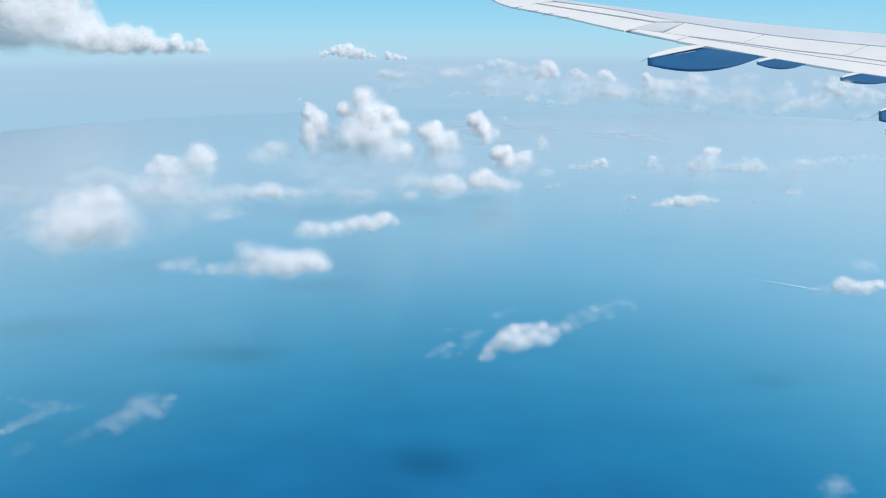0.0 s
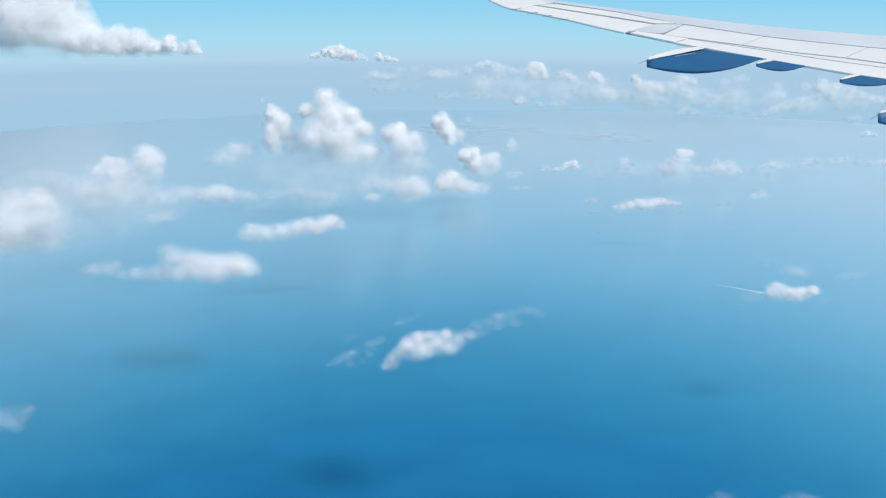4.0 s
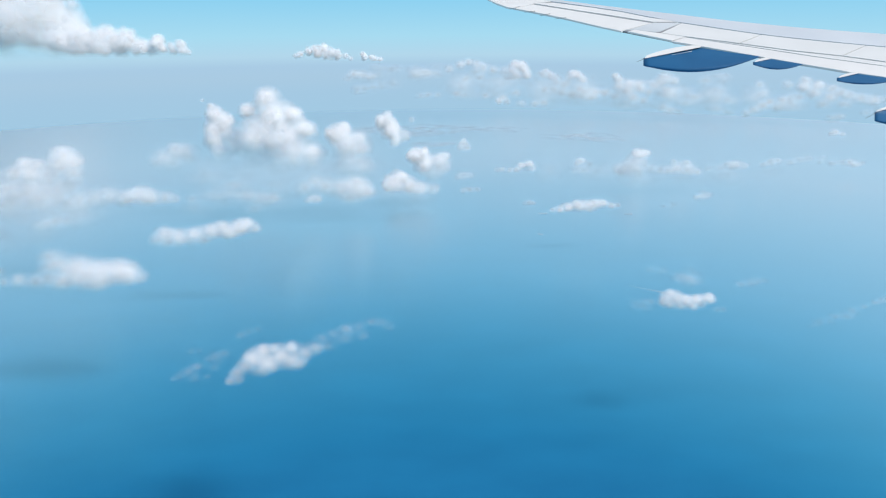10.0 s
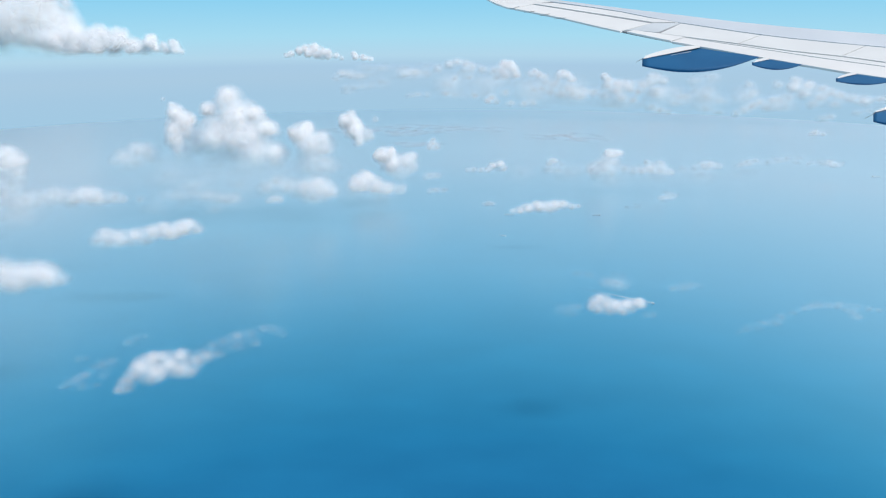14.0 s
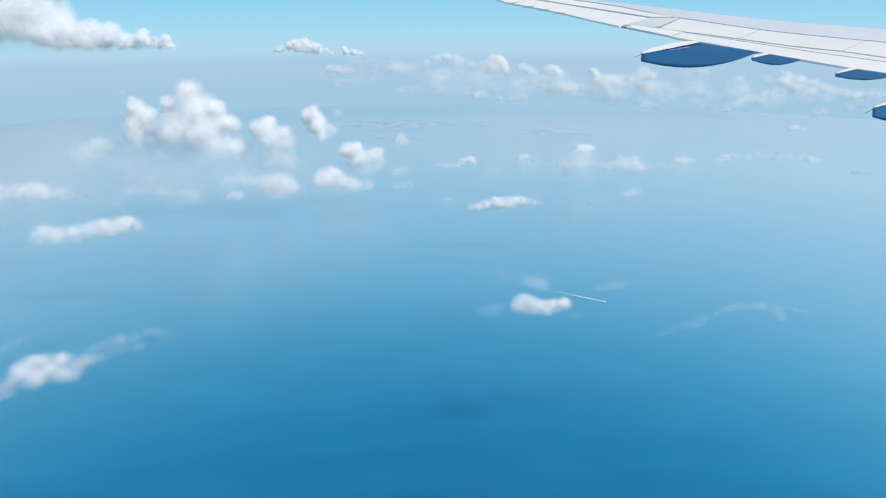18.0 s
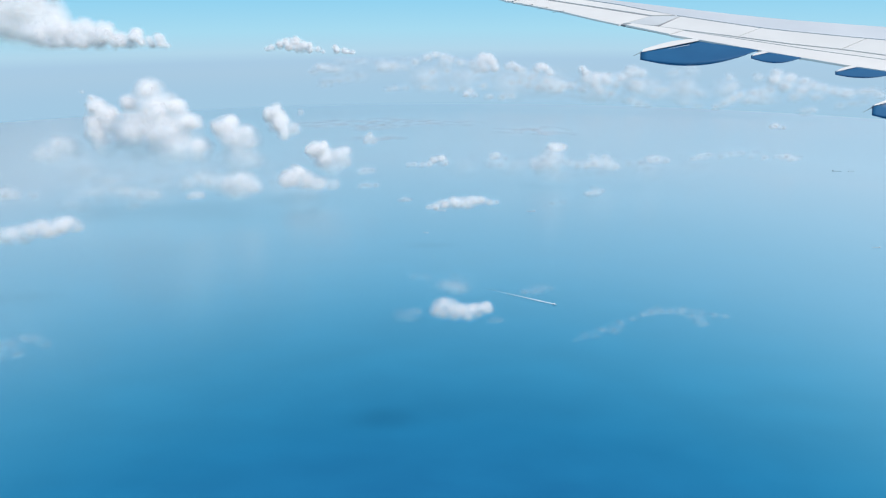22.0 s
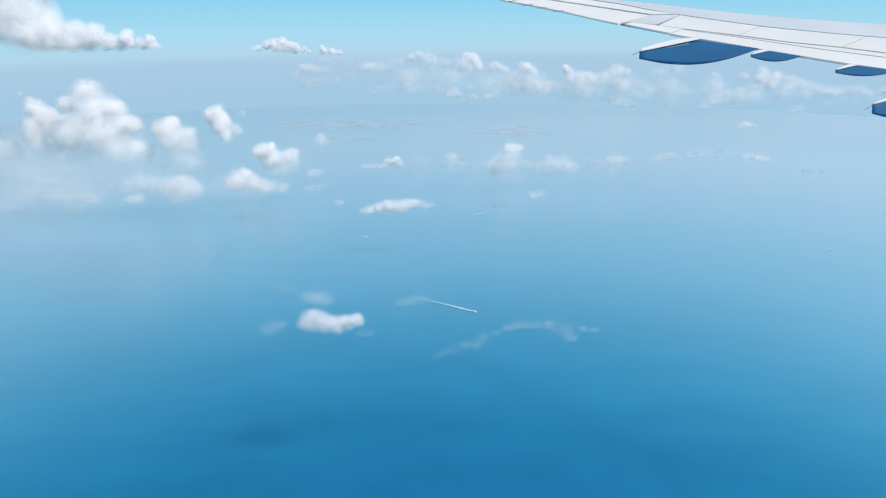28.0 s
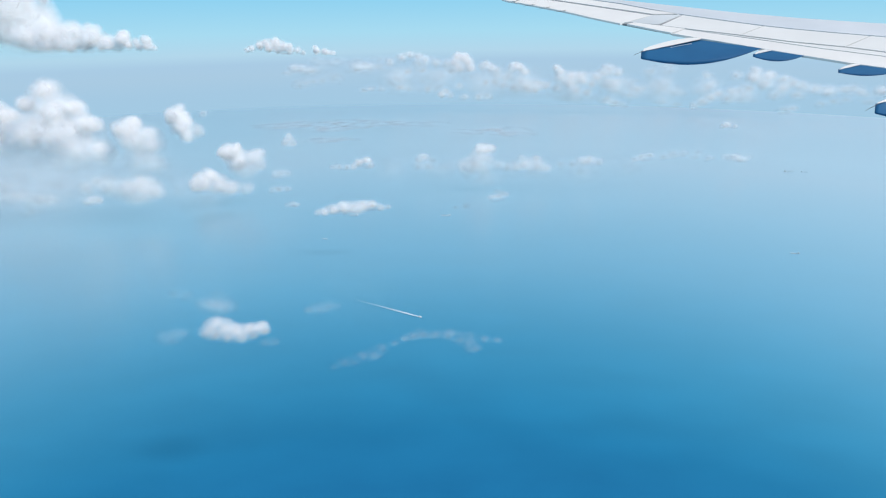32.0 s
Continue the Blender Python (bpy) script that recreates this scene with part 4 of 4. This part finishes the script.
cloud("wispy_cloud", "pale veil of haze along the low cloud row", (109.1, 242.9, -3.4), [(-41.35, 5.95, 4.41, 0.2), (-23.78, 5.93, 4.84, 0.2), (-8.41, 4.26, 5.28, 0.25), (9.13, 5.49, 4.84, 0.28), (24.47, 5.89, 4.84, 0.28), (39.79, 6.70, 4.40, 0.22)], 0)

# ---- ships, boat and its wake ----
def box(bm, x0, x1, y0, y1, z0, z1, taper=0.0):
    vs = [bm.verts.new((x, y, z)) for z in (z0, z1) for x, y in ((x0 + taper * (z == z0), y0), (x1 - taper * (z == z0), y0), (x1 - taper * (z == z0), y1), (x0 + taper * (z == z0), y1))]
    for q in ((3, 2, 1, 0), (4, 5, 6, 7), (0, 1, 5, 4), (1, 2, 6, 5), (2, 3, 7, 6), (3, 0, 4, 7)):
        bm.faces.new([vs[i] for i in q])


def ship(label, x, y, length, heading, cabin_at=-0.38):
    """A small cargo ship: pointed hull, deck, stern house with funnel, mast."""
    s = length
    top = tagged(new("cargo_ship"), label, "ship", group="ships on the sea")
    top.matrix_world = pose(x, y, sea_z(x, y), 0, 0, heading)
    bm = bmesh.new()
    outline = [(-0.5, -0.065), (0.32, -0.075), (0.44, -0.05), (0.52, 0), (0.44, 0.05), (0.32, 0.075), (-0.5, 0.065)]
    up = [bm.verts.new((a * s, b * s, 0.035 * s)) for a, b in outline]
    lo = [bm.verts.new((a * s * 0.95, b * s * 0.8, -0.02 * s)) for a, b in outline]
    bm.faces.new(up)
    bm.faces.new(lo[::-1])
    for i in range(7):
        bm.faces.new((lo[i], lo[(i + 1) % 7], up[(i + 1) % 7], up[i]))
    part("hull", bm, HULL, top)
    bm = bmesh.new()
    bm.faces.new([bm.verts.new((a * s * 0.94, b * s * 0.85, 0.037 * s)) for a, b in outline])
    r = bmesh.ops.extrude_face_region(bm, geom=bm.faces[:])
    bmesh.ops.translate(bm, vec=(0, 0, 0.006 * s), verts=[g for g in r["geom"] if isinstance(g, bmesh.types.BMVert)])
    part("deck", bm, DECK, top)
    bm = bmesh.new()
    box(bm, (cabin_at - 0.07) * s, (cabin_at + 0.05) * s, -0.055 * s, 0.055 * s, 0.043 * s, 0.11 * s)
    box(bm, (cabin_at - 0.05) * s, (cabin_at + 0.04) * s, -0.06 * s, 0.06 * s, 0.11 * s, 0.14 * s)
    part("deck_house", bm, CABIN, top, "white stern deck house")
    bm = bmesh.new()
    bmesh.ops.create_cone(bm, cap_ends=True, segments=10, radius1=0.018 * s, radius2=0.015 * s, depth=0.07 * s, matrix=pose((cabin_at - 0.055) * s, 0, 0.15 * s))
    part("funnel", bm, HULL, top)
    return top


def wake(label, x, y, length, width, heading):
    """A foam trail that widens and breaks up astern."""
    rng = np.random.default_rng(int(length * 10))
    bm = bmesh.new()
    n = 60
    prev = None
    for k in range(n + 1):
        s = k / n
        half = width * (0.35 + 0.65 * min(1, s * 5)) * (1 - 0.45 * s) * rng.uniform(0.75, 1.1)
        a = -length * s
        z0 = 0.05
        cur = [bm.verts.new((a, half, z0)), bm.verts.new((a, 0, z0 + 0.01)), bm.verts.new((a, -half, z0))]
        if prev:
            bm.faces.new((prev[0], cur[0], cur[1], prev[1]))
            bm.faces.new((prev[1], cur[1], cur[2], prev[2]))
        prev = cur
    ob = part("boat_wake", bm, FOAM)
    at = ob.data.attributes.new("cover", "FLOAT", "POINT")
    at.data.foreach_set("value", [e * 0.95 * (1 - k / n) ** 1.3 * rng.uniform(0.75, 1.05) for k in range(n + 1) for e in (0.25, 1, 0.25)])
    tilt = math.degrees(math.atan2(13 - y, EARTH))
    ob.matrix_world = pose(x, y, sea_z(x, y) + 0.05, tilt, 0, 0) @ pose(0, 0, 0, 0, 0, heading)
    return tagged(ob, label, "wake", kind="stuff")


ship("small grey-blue cargo ship with a white deck house", 56.5, 182.5, 1.8, 150)
ship("tiny pale coaster on the open sea", 59.2, 162.2, 0.8, 120)
ship("long grey-blue tanker with a pale stern house", 60.3, 205.4, 3.0, 172)
ship("distant grey-blue freighter shape in the haze", 88.0, 205.2, 2.8, 175)
# these two hulls are added in place of cloud-shadow streaks on the water
ship("distant grey-blue freighter shape in the haze", 222.7, 277.7, 4.2, 5)
ship("distant grey-blue freighter shape in the haze", 228.7, 277.5, 2.9, 5)
ship("hazy grey cargo ship", 174.3, 173.7, 2.2, 175)
boat = tagged(new("speed_boat"), "small white motor boat heading a long wake", "boat")
BX, BY = 85.0, 134.4
boat.matrix_world = pose(BX, BY, sea_z(BX, BY), 0, 0, -30)
bm = bmesh.new()
outline = [(-0.4, -0.14), (0.2, -0.14), (0.5, 0), (0.2, 0.14), (-0.4, 0.14)]
up = [bm.verts.new((a, b, 0.14)) for a, b in outline]
lo = [bm.verts.new((a * 0.85, b * 0.6, -0.1)) for a, b in outline]
bm.faces.new(up)
bm.faces.new(lo[::-1])
for i in range(5):
    bm.faces.new((lo[i], lo[(i + 1) % 5], up[(i + 1) % 5], up[i]))
part("hull", bm, CABIN, boat)
bm = bmesh.new()
box(bm, -0.2, 0.1, -0.1, 0.1, 0.14, 0.26, 0.0)
part("wheelhouse", bm, CABIN, boat)
wake("long white foam wake behind the boat", BX - 0.2, BY + 0.1, 17.0, 0.42, -30.7)

# ---- the far coast ----
def coast(label, x, y, w, d, seed):
    """Low land that breaks up into fields and water towards its rim; haze is painted into it."""
    bm = bmesh.new()
    nx, ny = 40, 8
    rows = []
    for j in range(ny + 1):
        row = []
        for i in range(nx + 1):
            s, q = i / nx, j / ny
            px = x + (s - 0.5) * w + noise.noise(Vector((s * 7, q * 5, seed))) * w * 0.03
            rim = d * math.sin(math.pi * s) ** 0.5 * (0.8 + 0.5 * noise.noise(Vector((s * 6, seed * 3.1, 0.5))))
            py = y + (q - 0.5) * rim
            row.append(bm.verts.new((px, py, sea_z(px, py) + 0.08 + 0.06 * math.sin(math.pi * q) * (0.5 + 0.5 * noise.noise(Vector((s * 20, q * 4, seed)))))))
        rows.append(row)
    for a, b in zip(rows, rows[1:]):
        for i in range(nx):
            bm.faces.new((a[i], a[i + 1], b[i + 1], b[i]))
    for f_ in bm.faces:
        f_.smooth = True
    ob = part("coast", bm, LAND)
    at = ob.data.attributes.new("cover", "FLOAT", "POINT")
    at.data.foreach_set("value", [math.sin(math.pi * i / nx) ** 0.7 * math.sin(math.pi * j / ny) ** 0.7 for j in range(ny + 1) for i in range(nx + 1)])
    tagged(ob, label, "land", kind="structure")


coast("low mottled brown coast paled by painted haze", 14, 448, 142, 111, 2)
coast("low strip of coast with fields paled by painted haze", 111, 399, 56, 75, 4)
coast("narrow spit of land with haze painted into its colour", 20, 365, 38, 40, 6)
